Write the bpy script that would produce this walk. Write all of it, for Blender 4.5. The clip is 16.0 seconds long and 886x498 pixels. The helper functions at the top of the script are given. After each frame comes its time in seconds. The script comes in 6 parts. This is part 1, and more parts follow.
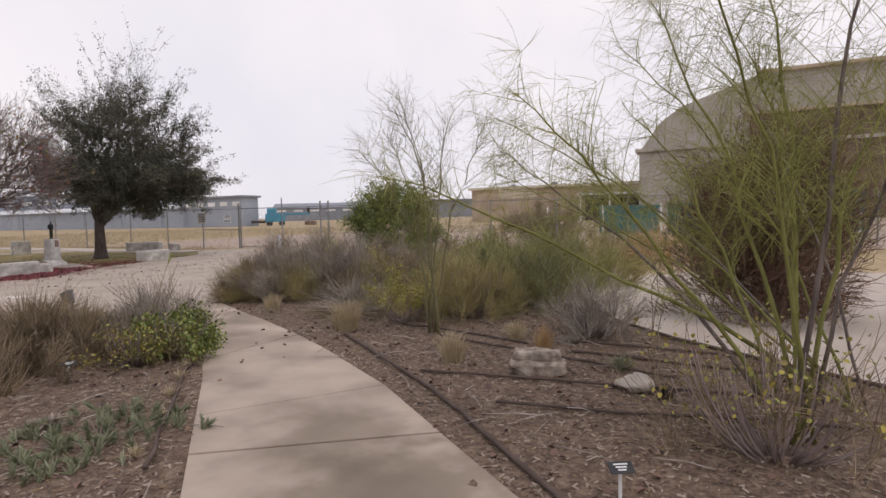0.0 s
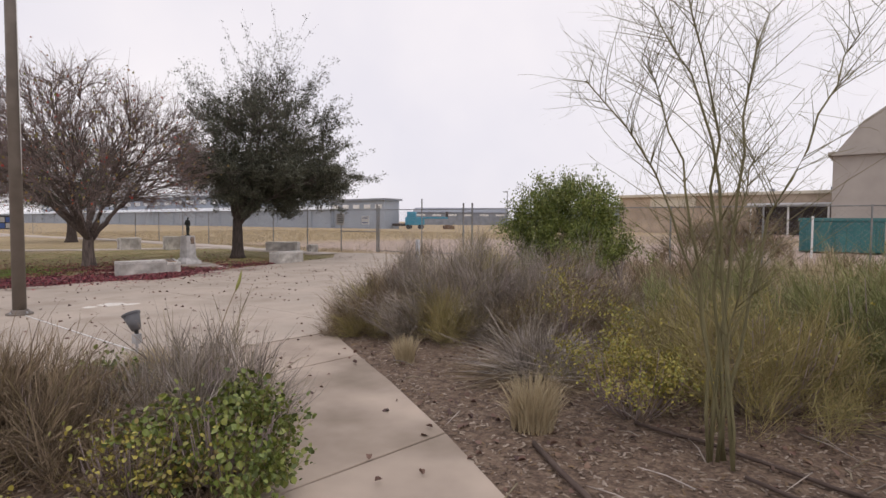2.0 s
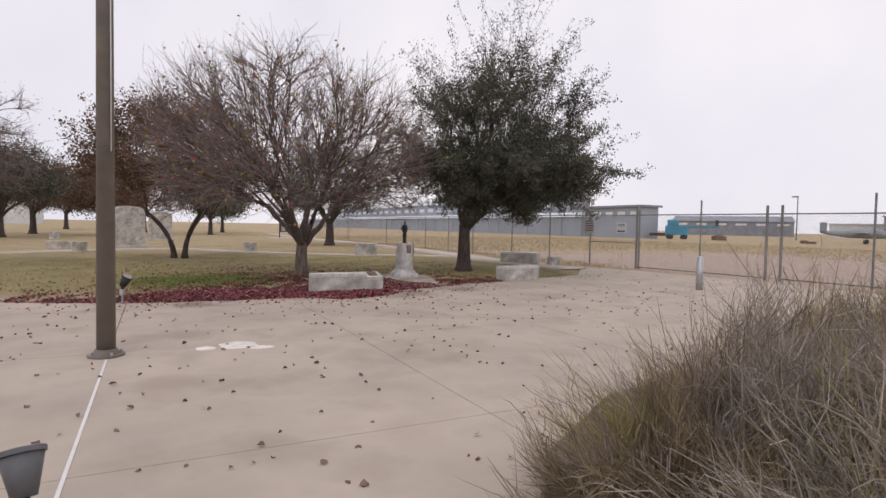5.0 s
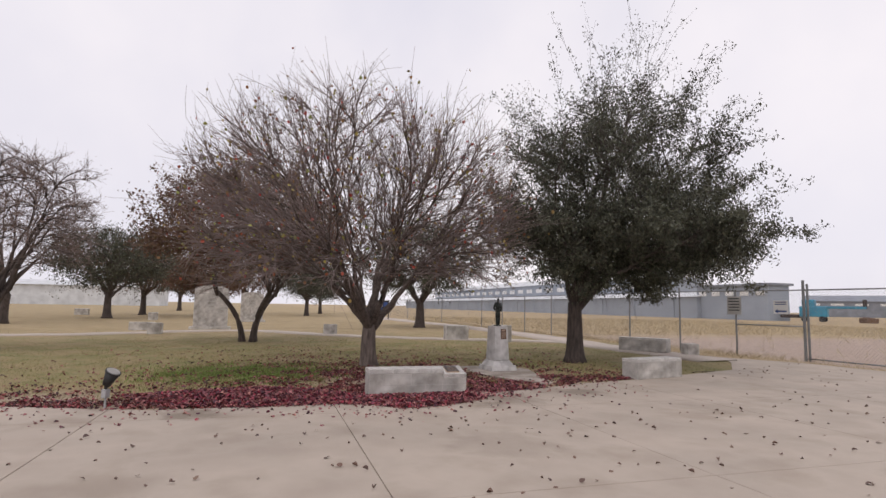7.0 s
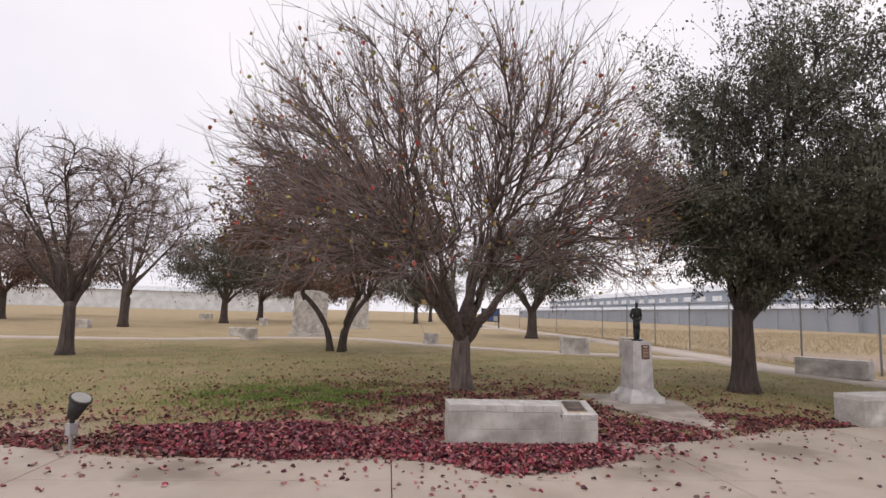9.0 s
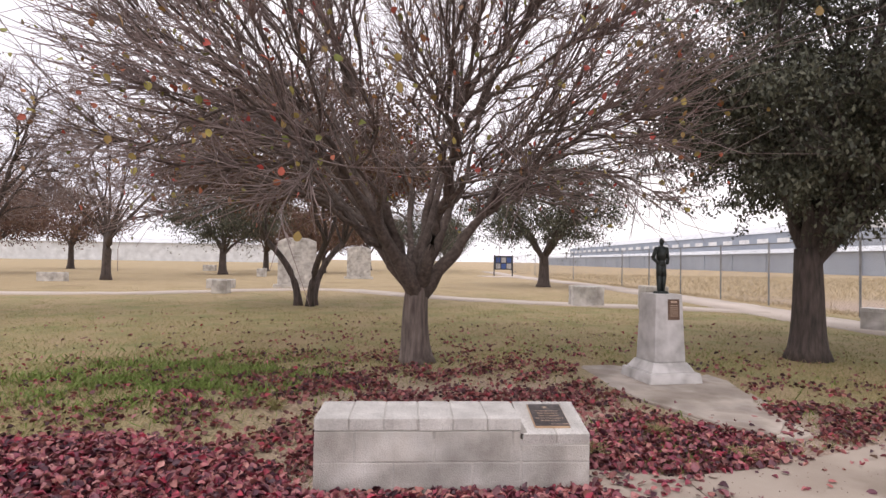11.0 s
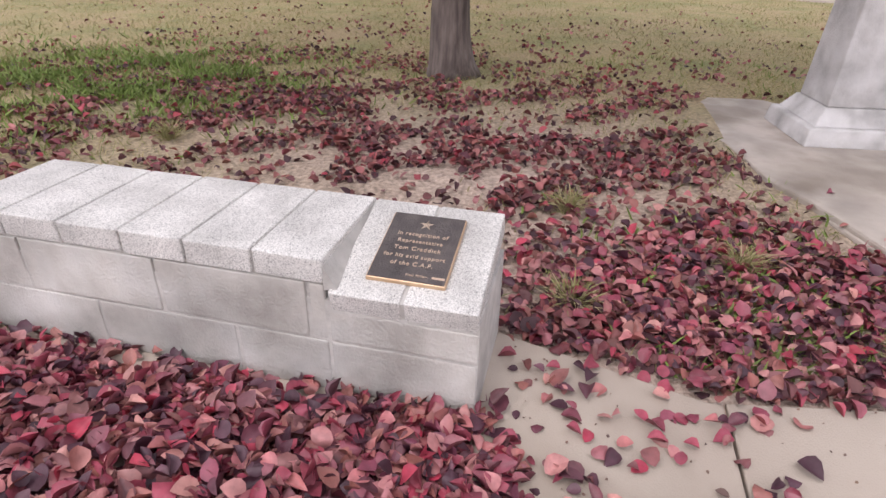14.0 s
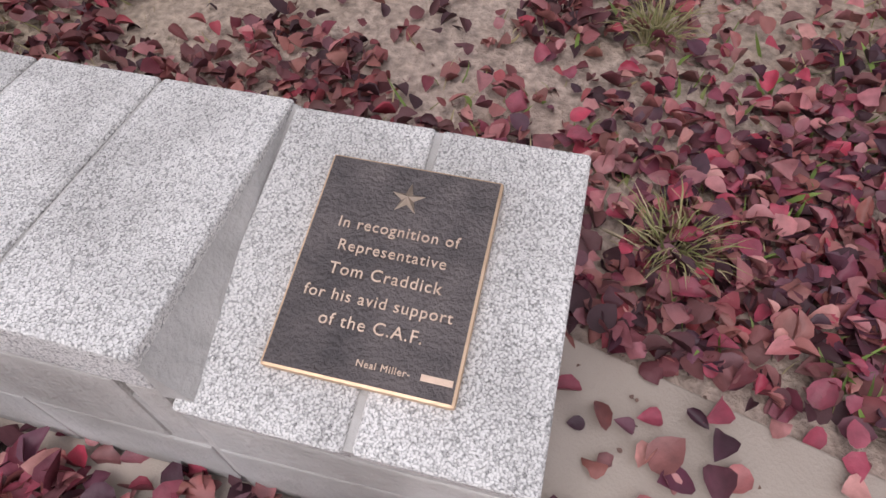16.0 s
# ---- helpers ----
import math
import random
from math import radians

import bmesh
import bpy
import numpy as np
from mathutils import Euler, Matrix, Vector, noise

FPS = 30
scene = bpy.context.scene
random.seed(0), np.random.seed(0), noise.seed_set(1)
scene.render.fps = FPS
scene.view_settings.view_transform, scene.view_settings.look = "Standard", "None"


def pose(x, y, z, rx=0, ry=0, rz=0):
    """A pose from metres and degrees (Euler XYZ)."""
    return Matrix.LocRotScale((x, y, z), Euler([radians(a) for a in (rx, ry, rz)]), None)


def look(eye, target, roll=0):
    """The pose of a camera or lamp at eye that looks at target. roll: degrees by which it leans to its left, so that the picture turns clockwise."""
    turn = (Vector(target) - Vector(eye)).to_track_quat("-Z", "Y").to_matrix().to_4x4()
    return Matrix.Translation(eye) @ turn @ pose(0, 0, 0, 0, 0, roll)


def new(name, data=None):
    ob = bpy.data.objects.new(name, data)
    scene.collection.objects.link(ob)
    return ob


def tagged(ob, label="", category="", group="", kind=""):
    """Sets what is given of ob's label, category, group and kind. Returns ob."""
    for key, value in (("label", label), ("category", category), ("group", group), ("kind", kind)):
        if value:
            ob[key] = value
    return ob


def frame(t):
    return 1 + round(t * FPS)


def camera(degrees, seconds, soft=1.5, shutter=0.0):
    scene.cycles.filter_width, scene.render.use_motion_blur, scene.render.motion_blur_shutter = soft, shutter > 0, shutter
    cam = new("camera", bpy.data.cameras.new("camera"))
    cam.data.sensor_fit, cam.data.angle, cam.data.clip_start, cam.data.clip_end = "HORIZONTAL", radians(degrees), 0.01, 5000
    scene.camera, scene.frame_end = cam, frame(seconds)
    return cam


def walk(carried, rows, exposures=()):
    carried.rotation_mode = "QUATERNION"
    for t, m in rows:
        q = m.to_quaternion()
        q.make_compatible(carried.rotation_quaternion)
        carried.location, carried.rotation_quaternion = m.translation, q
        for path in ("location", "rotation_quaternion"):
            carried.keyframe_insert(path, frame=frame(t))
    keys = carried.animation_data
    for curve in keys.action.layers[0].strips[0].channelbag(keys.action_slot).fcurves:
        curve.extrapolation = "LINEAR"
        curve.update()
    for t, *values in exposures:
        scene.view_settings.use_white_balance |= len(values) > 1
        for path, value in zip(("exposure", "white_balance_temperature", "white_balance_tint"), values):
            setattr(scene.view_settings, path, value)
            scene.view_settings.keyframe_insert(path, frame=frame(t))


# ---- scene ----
cam = camera(76.0, 16.0)
UNIT = 1.12  # metres to one unit of the plan below
PATH = [
    (0, (0.77, 1.665, 1.378), (-0.065, 3.478, 1.255), -1.4),
    (0.5, (0.3, 2.279, 1.353), (-0.69, 4.014, 1.251), -0.3),
    (1, (-0.237, 2.878, 1.347), (-1.369, 4.524, 1.244), 0.4),
    (1.5, (-0.866, 3.579, 1.33), (-2.086, 5.16, 1.223), 0.3),
    (2, (-1.394, 4.145, 1.352), (-2.631, 5.715, 1.256), 0.3),
    (2.5, (-1.933, 4.724, 1.352), (-3.177, 6.287, 1.265), 0.4),
    (3, (-2.417, 5.299, 1.356), (-3.659, 6.863, 1.263), 0.5),
    (3.5, (-2.889, 5.781, 1.374), (-4.151, 7.329, 1.27), 0.4),
    (4, (-3.471, 6.278, 1.36), (-4.872, 7.701, 1.238), 0.4),
    (4.5, (-4.045, 6.723, 1.353), (-5.692, 7.85, 1.225), 0.5),
    (5, (-4.669, 7.163, 1.335), (-6.452, 8.065, 1.256), 1.1),
    (5.2, (-4.9, 7.303, 1.309), (-6.723, 8.124, 1.248), 1.3),
    (7.5, (-8.207, 8.74, 1.26), (-10.114, 9.303, 1.479), 1.1),
    (8, (-8.826, 8.94, 1.252), (-10.744, 9.463, 1.475), 1.1),
    (8.5, (-9.421, 9.051, 1.233), (-11.39, 9.313, 1.461), 1.4),
    (10.8, (-12.329, 10.21, 1.182), (-14.317, 10.305, 1.38), 2.0),
    (11, (-12.49, 10.298, 1.181), (-14.486, 10.416, 1.224), 0.9),
    (11.5, (-12.827, 10.611, 1.166), (-14.784, 10.625, 0.75), 1.3),
    (12, (-13.065, 10.877, 1.139), (-14.954, 10.705, 0.504), 1.3),
    (12.5, (-13.346, 11.151, 1.117), (-15.199, 10.866, 0.42), 0.8),
    (13, (-13.681, 11.294, 1.084), (-15.474, 10.933, 0.273), 1.3),
    (13.5, (-13.992, 11.43, 1.076), (-15.733, 11.019, 0.181), 0.8),
    (14, (-14.418, 11.398, 1.006), (-16.119, 10.99, 0.036), 1.1),
    (14.5, (-14.799, 11.281, 0.898), (-16.402, 10.941, -0.248), 3.1),
    (15, (-15.125, 11.199, 0.828), (-16.536, 10.885, -0.554), 1.7),
    (15.5, (-15.243, 11.157, 0.783), (-16.569, 10.881, -0.689), 2.2),
    (16, (-15.252, 11.192, 0.81), (-16.438, 10.913, -0.777), 0.5),
]
walk(cam, [(t, look(Vector(eye) * UNIT, Vector(target) * UNIT, roll)) for t, eye, target, roll in PATH],
     [(0, -0.05, 6750, 15), (5, -0.03, 6700, 15), (7.5, -0.02, 6750, 15), (8.5, 0.08, 6800, 15), (11, 0.52, 6800, 17), (11.5, 0.8, 6700, 16), (12.5, 0.9, 6600, 16), (14.5, 0.9, 6450, 16), (16, 0.55, 6350, 16)])

# ---- sky, sun, exposure ----
world = bpy.data.worlds.new("overcast_sky")
scene.world = world
world.use_nodes = True
wn, wl = world.node_tree.nodes, world.node_tree.links
wn.clear()
w_out, w_bg = wn.new("ShaderNodeOutputWorld"), wn.new("ShaderNodeBackground")
w_sky = wn.new("ShaderNodeTexSky")
w_sky.sky_type, w_sky.sun_disc = "NISHITA", False
w_sky.sun_elevation, w_sky.sun_rotation = radians(38), radians(150)
w_gain = wn.new("ShaderNodeVectorMath")
w_gain.operation = "SCALE"
w_gain.inputs["Scale"].default_value = 0.06
w_cloud, w_ramp, w_mix = wn.new("ShaderNodeTexNoise"), wn.new("ShaderNodeValToRGB"), wn.new("ShaderNodeMix")
w_cloud.inputs["Scale"].default_value, w_cloud.inputs["Detail"].default_value = 1.6, 5
w_ramp.color_ramp.elements[0].position, w_ramp.color_ramp.elements[0].color = 0.32, (0.80, 0.82, 0.92, 1)
w_ramp.color_ramp.elements[1].position, w_ramp.color_ramp.elements[1].color = 0.66, (1.03, 1.02, 1.05, 1)
w_mix.data_type = "RGBA"
w_mix.inputs["Factor"].default_value = 0.93
wl.new(w_sky.outputs["Color"], w_gain.inputs[0])
wl.new(w_cloud.outputs["Fac"], w_ramp.inputs["Fac"])
wl.new(w_gain.outputs["Vector"], w_mix.inputs["A"])
wl.new(w_ramp.outputs["Color"], w_mix.inputs["B"])
wl.new(w_mix.outputs["Result"], w_bg.inputs["Color"])
wl.new(w_bg.outputs["Background"], w_out.inputs["Surface"])
w_bg.inputs["Strength"].default_value = 1.0
sun = new("sun", bpy.data.lights.new("sun", "SUN"))
sun.data.energy, sun.data.angle, sun.data.color = 0.6, radians(25), (1.0, 0.96, 0.9)
sun.matrix_world = look((0, 0, 60), (-28, 16, 0))

R = np.random.default_rng(7)


# ---- materials ----
def mat(name, cols, scale=4.0, rough=0.85, bump=0.3, bscale=80.0, metal=0.0, per="", detail=6.0, mottle=0.25, mscale=0.6, stretch=1.0):
    """cols: two or more base colours, blended by noise, or by a random number for each island or object."""
    m = bpy.data.materials.new(name)
    m.use_nodes = True
    n, l = m.node_tree.nodes, m.node_tree.links
    b = n["Principled BSDF"]
    b.inputs["Roughness"].default_value, b.inputs["Metallic"].default_value = rough, metal
    co = n.new("ShaderNodeTexCoord")
    ns = n.new("ShaderNodeTexNoise")
    ns.inputs["Scale"].default_value, ns.inputs["Detail"].default_value = scale, detail
    mp = n.new("ShaderNodeMapping")
    mp.inputs["Scale"].default_value = (1, 1, stretch)
    l.new(co.outputs["Object"], mp.inputs["Vector"])
    l.new(mp.outputs["Vector"], ns.inputs["Vector"])
    rp = n.new("ShaderNodeValToRGB")
    el = rp.color_ramp.elements
    lo, hi = (0.0, 1.0) if per else (0.3, 0.7)
    while len(el) < len(cols):
        el.new(0.5)
    for i, c in enumerate(cols):
        el[i].position, el[i].color = lo + (hi - lo) * i / max(1, len(cols) - 1), (*c, 1)
    if per == "island":
        l.new(n.new("ShaderNodeNewGeometry").outputs["Random Per Island"], rp.inputs["Fac"])
    elif per == "object":
        l.new(n.new("ShaderNodeObjectInfo").outputs["Random"], rp.inputs["Fac"])
    else:
        l.new(ns.outputs["Fac"], rp.inputs["Fac"])
    n2 = n.new("ShaderNodeTexNoise")
    n2.inputs["Scale"].default_value, n2.inputs["Detail"].default_value = mscale, 4
    l.new(co.outputs["Object"], n2.inputs["Vector"])
    mr = n.new("ShaderNodeMapRange")
    mr.inputs["From Min"].default_value, mr.inputs["From Max"].default_value = 0.25, 0.75
    mr.inputs["To Min"].default_value, mr.inputs["To Max"].default_value = 1 - mottle, 1 + mottle * 0.6
    l.new(n2.outputs["Fac"], mr.inputs["Value"])
    sc = n.new("ShaderNodeVectorMath")
    sc.operation = "SCALE"
    l.new(rp.outputs["Color"], sc.inputs[0])
    l.new(mr.outputs["Result"], sc.inputs["Scale"])
    l.new(sc.outputs["Vector"], b.inputs["Base Color"])
    if bump:
        nb, bp = n.new("ShaderNodeTexNoise"), n.new("ShaderNodeBump")
        nb.inputs["Scale"].default_value, nb.inputs["Detail"].default_value = bscale, 5
        l.new(mp.outputs["Vector"], nb.inputs["Vector"])
        bp.inputs["Strength"].default_value, bp.inputs["Distance"].default_value = bump, 0.01
        l.new(nb.outputs["Fac"], bp.inputs["Height"])
        l.new(bp.outputs["Normal"], b.inputs["Normal"])
    return m


def ground_mat():
    """Dry grass, lawn, mulch and bare gravel, blended by the zones kept on the mesh."""
    m = bpy.data.materials.new("ground_soil_and_grass")
    m.use_nodes = True
    n, l = m.node_tree.nodes, m.node_tree.links
    b = n["Principled BSDF"]
    b.inputs["Roughness"].default_value = 0.95
    co = n.new("ShaderNodeTexCoord")
    zone = n.new("ShaderNodeAttribute")
    zone.attribute_name = "zone"
    sep = n.new("ShaderNodeSeparateColor")
    l.new(zone.outputs["Color"], sep.inputs["Color"])

    def layer(scale, a, c, d):
        t, r = n.new("ShaderNodeTexNoise"), n.new("ShaderNodeValToRGB")
        t.inputs["Scale"].default_value, t.inputs["Detail"].default_value, t.inputs["Roughness"].default_value = scale, 9, 0.65
        l.new(co.outputs["Object"], t.inputs["Vector"])
        e = r.color_ramp.elements
        e.new(0.5)
        for i, (p, q) in enumerate(((0.32, a), (0.5, c), (0.68, d))):
            e[i].position, e[i].color = p, (*q, 1)
        l.new(t.outputs["Fac"], r.inputs["Fac"])
        return r.outputs["Color"]

    def mix(f, a, c):
        x = n.new("ShaderNodeMix")
        x.data_type = "RGBA"
        l.new(f, x.inputs["Factor"])
        l.new(a, x.inputs["A"])
        l.new(c, x.inputs["B"])
        return x.outputs["Result"]

    dry = layer(0.35, (0.37, 0.27, 0.15), (0.46, 0.35, 0.21), (0.31, 0.225, 0.125))
    lawn = layer(1.1, (0.36, 0.265, 0.15), (0.30, 0.245, 0.115), (0.19, 0.195, 0.07))
    mulch = layer(14, (0.075, 0.048, 0.034), (0.165, 0.112, 0.08), (0.26, 0.19, 0.135))
    gravel = layer(2.5, (0.40, 0.30, 0.24), (0.47, 0.365, 0.30), (0.34, 0.255, 0.20))
    c = mix(sep.outputs["Red"], dry, lawn)
    c = mix(sep.outputs["Green"], c, mulch)
    c = mix(sep.outputs["Blue"], c, gravel)
    fine, mr, sc = n.new("ShaderNodeTexNoise"), n.new("ShaderNodeMapRange"), n.new("ShaderNodeVectorMath")
    fine.inputs["Scale"].default_value, fine.inputs["Detail"].default_value = 45, 6
    l.new(co.outputs["Object"], fine.inputs["Vector"])
    mr.inputs["From Min"].default_value, mr.inputs["From Max"].default_value = 0.3, 0.7
    mr.inputs["To Min"].default_value, mr.inputs["To Max"].default_value = 0.6, 1.3
    l.new(fine.outputs["Fac"], mr.inputs["Value"])
    sc.operation = "SCALE"
    l.new(c, sc.inputs[0])
    l.new(mr.outputs["Result"], sc.inputs["Scale"])
    l.new(sc.outputs["Vector"], b.inputs["Base Color"])
    bp = n.new("ShaderNodeBump")
    bp.inputs["Strength"].default_value, bp.inputs["Distance"].default_value = 0.8, 0.03
    l.new(fine.outputs["Fac"], bp.inputs["Height"])
    l.new(bp.outputs["Normal"], b.inputs["Normal"])
    return m


M_GROUND = ground_mat()
M_CONC = mat("plaza_concrete", [(0.385, 0.318, 0.258), (0.47, 0.40, 0.335), (0.42, 0.35, 0.29)], 1.3, 0.85, 0.25, 180, mottle=0.16, mscale=0.8)


def stain(m, spots):
    """Soft-edged dark washes at given places of a surface."""
    nt = m.node_tree
    bs = next(n for n in nt.nodes if n.type == "BSDF_PRINCIPLED")
    geo, nz = nt.nodes.new("ShaderNodeNewGeometry"), nt.nodes.new("ShaderNodeTexNoise")
    nz.inputs["Scale"].default_value, nz.inputs["Detail"].default_value = 3.5, 5
    nt.links.new(geo.outputs["Position"], nz.inputs["Vector"])
    for x, y, r, dark in spots:
        x, y, r = x * UNIT, y * UNIT, r * UNIT
        d = nt.nodes.new("ShaderNodeVectorMath")
        d.operation = "DISTANCE"
        d.inputs[1].default_value = (x, y, 0)
        nt.links.new(geo.outputs["Position"], d.inputs[0])
        a = nt.nodes.new("ShaderNodeMath")
        a.operation = "MULTIPLY_ADD"
        a.inputs[1].default_value, a.inputs[2].default_value = 1.5 * r, -0.75 * r
        nt.links.new(nz.outputs["Fac"], a.inputs[0])
        b = nt.nodes.new("ShaderNodeMath")
        nt.links.new(d.outputs["Value"], b.inputs[0])
        nt.links.new(a.outputs[0], b.inputs[1])
        mr = nt.nodes.new("ShaderNodeMapRange")
        mr.interpolation_type = "SMOOTHSTEP"
        mr.inputs[1].default_value, mr.inputs[2].default_value, mr.inputs[3].default_value, mr.inputs[4].default_value = r * 0.35, r * 1.1, dark, 0
        nt.links.new(b.outputs[0], mr.inputs[0])
        mx = nt.nodes.new("ShaderNodeMixRGB")
        mx.inputs[2].default_value = (0.15, 0.115, 0.08, 1)
        nt.links.new(mr.outputs[0], mx.inputs[0])
        nt.links.new(bs.inputs["Base Color"].links[0].from_socket, mx.inputs[1])
        nt.links.new(mx.outputs[0], bs.inputs["Base Color"])


stain(M_CONC, ((-14.6, 7.7, 0.4, 0.6), (-15.35, 13.1, 0.4, 0.55), (-14.9, 11.75, 0.55, 0.4), (-14.5, 11.3, 0.35, 0.3), (-12.5, 10.6, 0.6, 0.22), (-10.2, 9.6, 0.8, 0.18), (-13.6, 14.2, 0.7, 0.2)))
M_PATH = mat("path_concrete", [(0.33, 0.265, 0.205), (0.43, 0.35, 0.285), (0.47, 0.385, 0.315)], 1.1, 0.85, 0.25, 180, mottle=0.32, mscale=1.1)
stain(M_PATH, ((0.2, 3.0, 0.9, 0.7), (0.9, 1.6, 0.8, 0.6), (-0.6, 4.1, 0.7, 0.6), (-0.2, 2.4, 0.6, 0.6), (-1.3, 4.6, 0.6, 0.45), (0.5, 2.2, 0.5, 0.5), (1.4, 0.2, 0.9, 0.5)))
M_WALK = mat("pale_walk_concrete", [(0.46, 0.39, 0.335), (0.54, 0.47, 0.41)], 1.5, 0.9, 0.2, 120, mottle=0.12)
M_SEAL = mat("white_joint_sealant", [(0.72, 0.70, 0.68), (0.8, 0.79, 0.78)], 20, 0.6, 0.2, 60)
M_STAIN = mat("chalky_white_residue", [(0.62, 0.56, 0.49), (0.78, 0.76, 0.72)], 9, 0.9, 0.2, 90)
M_DAMP = mat("damp_stain", [(0.21, 0.165, 0.13), (0.33, 0.27, 0.22)], 5, 0.6, 0.2, 120)


def aggregate():
    """White and grey quartz chips set in pale cement."""
    m = mat("exposed_aggregate", [(0.46, 0.45, 0.44), (0.62, 0.61, 0.60)], 7, 0.8, 0, mottle=0.16, mscale=5)
    n, l = m.node_tree.nodes, m.node_tree.links
    b = n["Principled BSDF"]
    was = b.inputs["Base Color"].links[0].from_socket
    co = n.new("ShaderNodeTexCoord")
    vo, rp, mx, bp = n.new("ShaderNodeTexVoronoi"), n.new("ShaderNodeValToRGB"), n.new("ShaderNodeMix"), n.new("ShaderNodeBump")
    vo.inputs["Scale"].default_value = 400
    l.new(co.outputs["Object"], vo.inputs["Vector"])
    sp = n.new("ShaderNodeSeparateColor")
    l.new(vo.outputs["Color"], sp.inputs["Color"])
    e = rp.color_ramp.elements
    for _ in range(3):
        e.new(0.5)
    for k, (p, c) in enumerate(((0.0, 0.42), (0.1, 0.66), (0.35, 0.86), (0.7, 0.96), (1.0, 1.0))):
        e[k].position, e[k].color = p, (c, c * 0.985, c * 0.955, 1)
    l.new(sp.outputs["Red"], rp.inputs["Fac"])
    mx.data_type, mx.blend_type = "RGBA", "MULTIPLY"
    mx.inputs["Factor"].default_value = 1.0
    sc = n.new("ShaderNodeVectorMath")
    sc.operation = "SCALE"
    sc.inputs["Scale"].default_value = 1.4
    l.new(was, sc.inputs[0])
    l.new(sc.outputs["Vector"], mx.inputs["A"])
    l.new(rp.outputs["Color"], mx.inputs["B"])
    gap, gx = n.new("ShaderNodeMapRange"), n.new("ShaderNodeVectorMath")
    gap.inputs["From Min"].default_value, gap.inputs["From Max"].default_value = 0.5, 0.9
    gap.inputs["To Min"].default_value, gap.inputs["To Max"].default_value = 1.0, 0.62
    l.new(vo.outputs["Distance"], gap.inputs["Value"])
    gx.operation = "SCALE"
    l.new(mx.outputs["Result"], gx.inputs[0])
    l.new(gap.outputs["Result"], gx.inputs["Scale"])
    l.new(gx.outputs["Vector"], b.inputs["Base Color"])
    bp.inputs["Strength"].default_value, bp.inputs["Distance"].default_value = 1.0, 0.004
    l.new(gap.outputs["Result"], bp.inputs["Height"])
    l.new(bp.outputs["Normal"], b.inputs["Normal"])
    return m


M_SLAB = aggregate()
M_BLOCK = mat("weathered_limestone_block", [(0.35, 0.325, 0.295), (0.50, 0.475, 0.44), (0.60, 0.58, 0.55)], 6, 0.9, 0.45, 110, mottle=0.4, mscale=3.5)
M_MORTAR = mat("mortar", [(0.44, 0.42, 0.39), (0.55, 0.525, 0.495)], 30, 0.95, 0.4, 120, mottle=0.3, mscale=6)
M_PED = mat("pale_cast_stone", [(0.44, 0.42, 0.405), (0.60, 0.58, 0.565), (0.68, 0.66, 0.65)], 7, 0.88, 0.5, 90, mottle=0.35, mscale=4)
M_PADC = mat("dirty_pad_concrete", [(0.34, 0.285, 0.24), (0.50, 0.44, 0.385), (0.43, 0.37, 0.32)], 3.5, 0.9, 0.4, 90, mottle=0.4, mscale=2.5)
stain(M_PADC, ((-17.3, 12.6, 0.4, 0.4), (-18.3, 12.2, 0.35, 0.45), (-17.5, 13.2, 0.4, 0.35)))
M_BRONZE = mat("dark_bronze", [(0.075, 0.065, 0.065), (0.13, 0.11, 0.105)], 25, 0.45, 0.5, 220, metal=0.5, mottle=0.2, mscale=12)
M_GOLD = mat("polished_bronze", [(0.60, 0.41, 0.26), (0.72, 0.52, 0.35)], 20, 0.35, 0.1, 150, metal=0.7)
M_LETTER = mat("raised_brass_letters", [(0.60, 0.44, 0.33), (0.70, 0.54, 0.42)], 40, 0.4, 0.1, 150, metal=0.4)
M_STARBR = mat("worn_bronze_relief", [(0.32, 0.25, 0.19), (0.5, 0.39, 0.3)], 60, 0.35, 0.1, 150, metal=0.6)
M_STATUE = mat("patinated_bronze", [(0.03, 0.035, 0.035), (0.06, 0.07, 0.065)], 9, 0.5, 0.3, 60, metal=0.6)
M_PATINA = mat("green_patina", [(0.10, 0.20, 0.17), (0.16, 0.28, 0.24)], 15, 0.8, 0.3, 60)
M_BARK = mat("grey_bark", [(0.085, 0.064, 0.057), (0.23, 0.185, 0.165)], 30, 0.95, 1.0, 55, mottle=0.3, mscale=3, stretch=0.14)
M_BARKD = mat("dark_bark", [(0.05, 0.042, 0.038), (0.13, 0.10, 0.09)], 28, 0.95, 1.0, 50, mottle=0.3, mscale=3, stretch=0.16)
M_LIMB = mat("dark_grey_limb_bark", [(0.075, 0.058, 0.05), (0.17, 0.135, 0.118)], 24, 0.95, 0.9, 55, mottle=0.3, mscale=3)
M_PALOBR = mat("brown_green_twig", [(0.16, 0.145, 0.075), (0.25, 0.225, 0.115)], 6, 0.85, 0)
M_PEARTWIG = mat("bare_pear_twig", [(0.195, 0.15, 0.14), (0.31, 0.245, 0.23)], 5, 0.9, 0)
M_TWIG = mat("bare_grey_twig", [(0.23, 0.175, 0.165), (0.36, 0.285, 0.27)], 5, 0.9, 0)
M_TWIGR = mat("reddish_twig", [(0.16, 0.10, 0.09), (0.24, 0.16, 0.145)], 3, 0.9, 0)
M_PALO = mat("green_palo_bark", [(0.14, 0.14, 0.035), (0.25, 0.245, 0.07)], 8, 0.8, 0.2, 60)
M_PALOTW = mat("yellow_green_twig", [(0.22, 0.235, 0.06), (0.34, 0.33, 0.10)], 6, 0.8, 0)
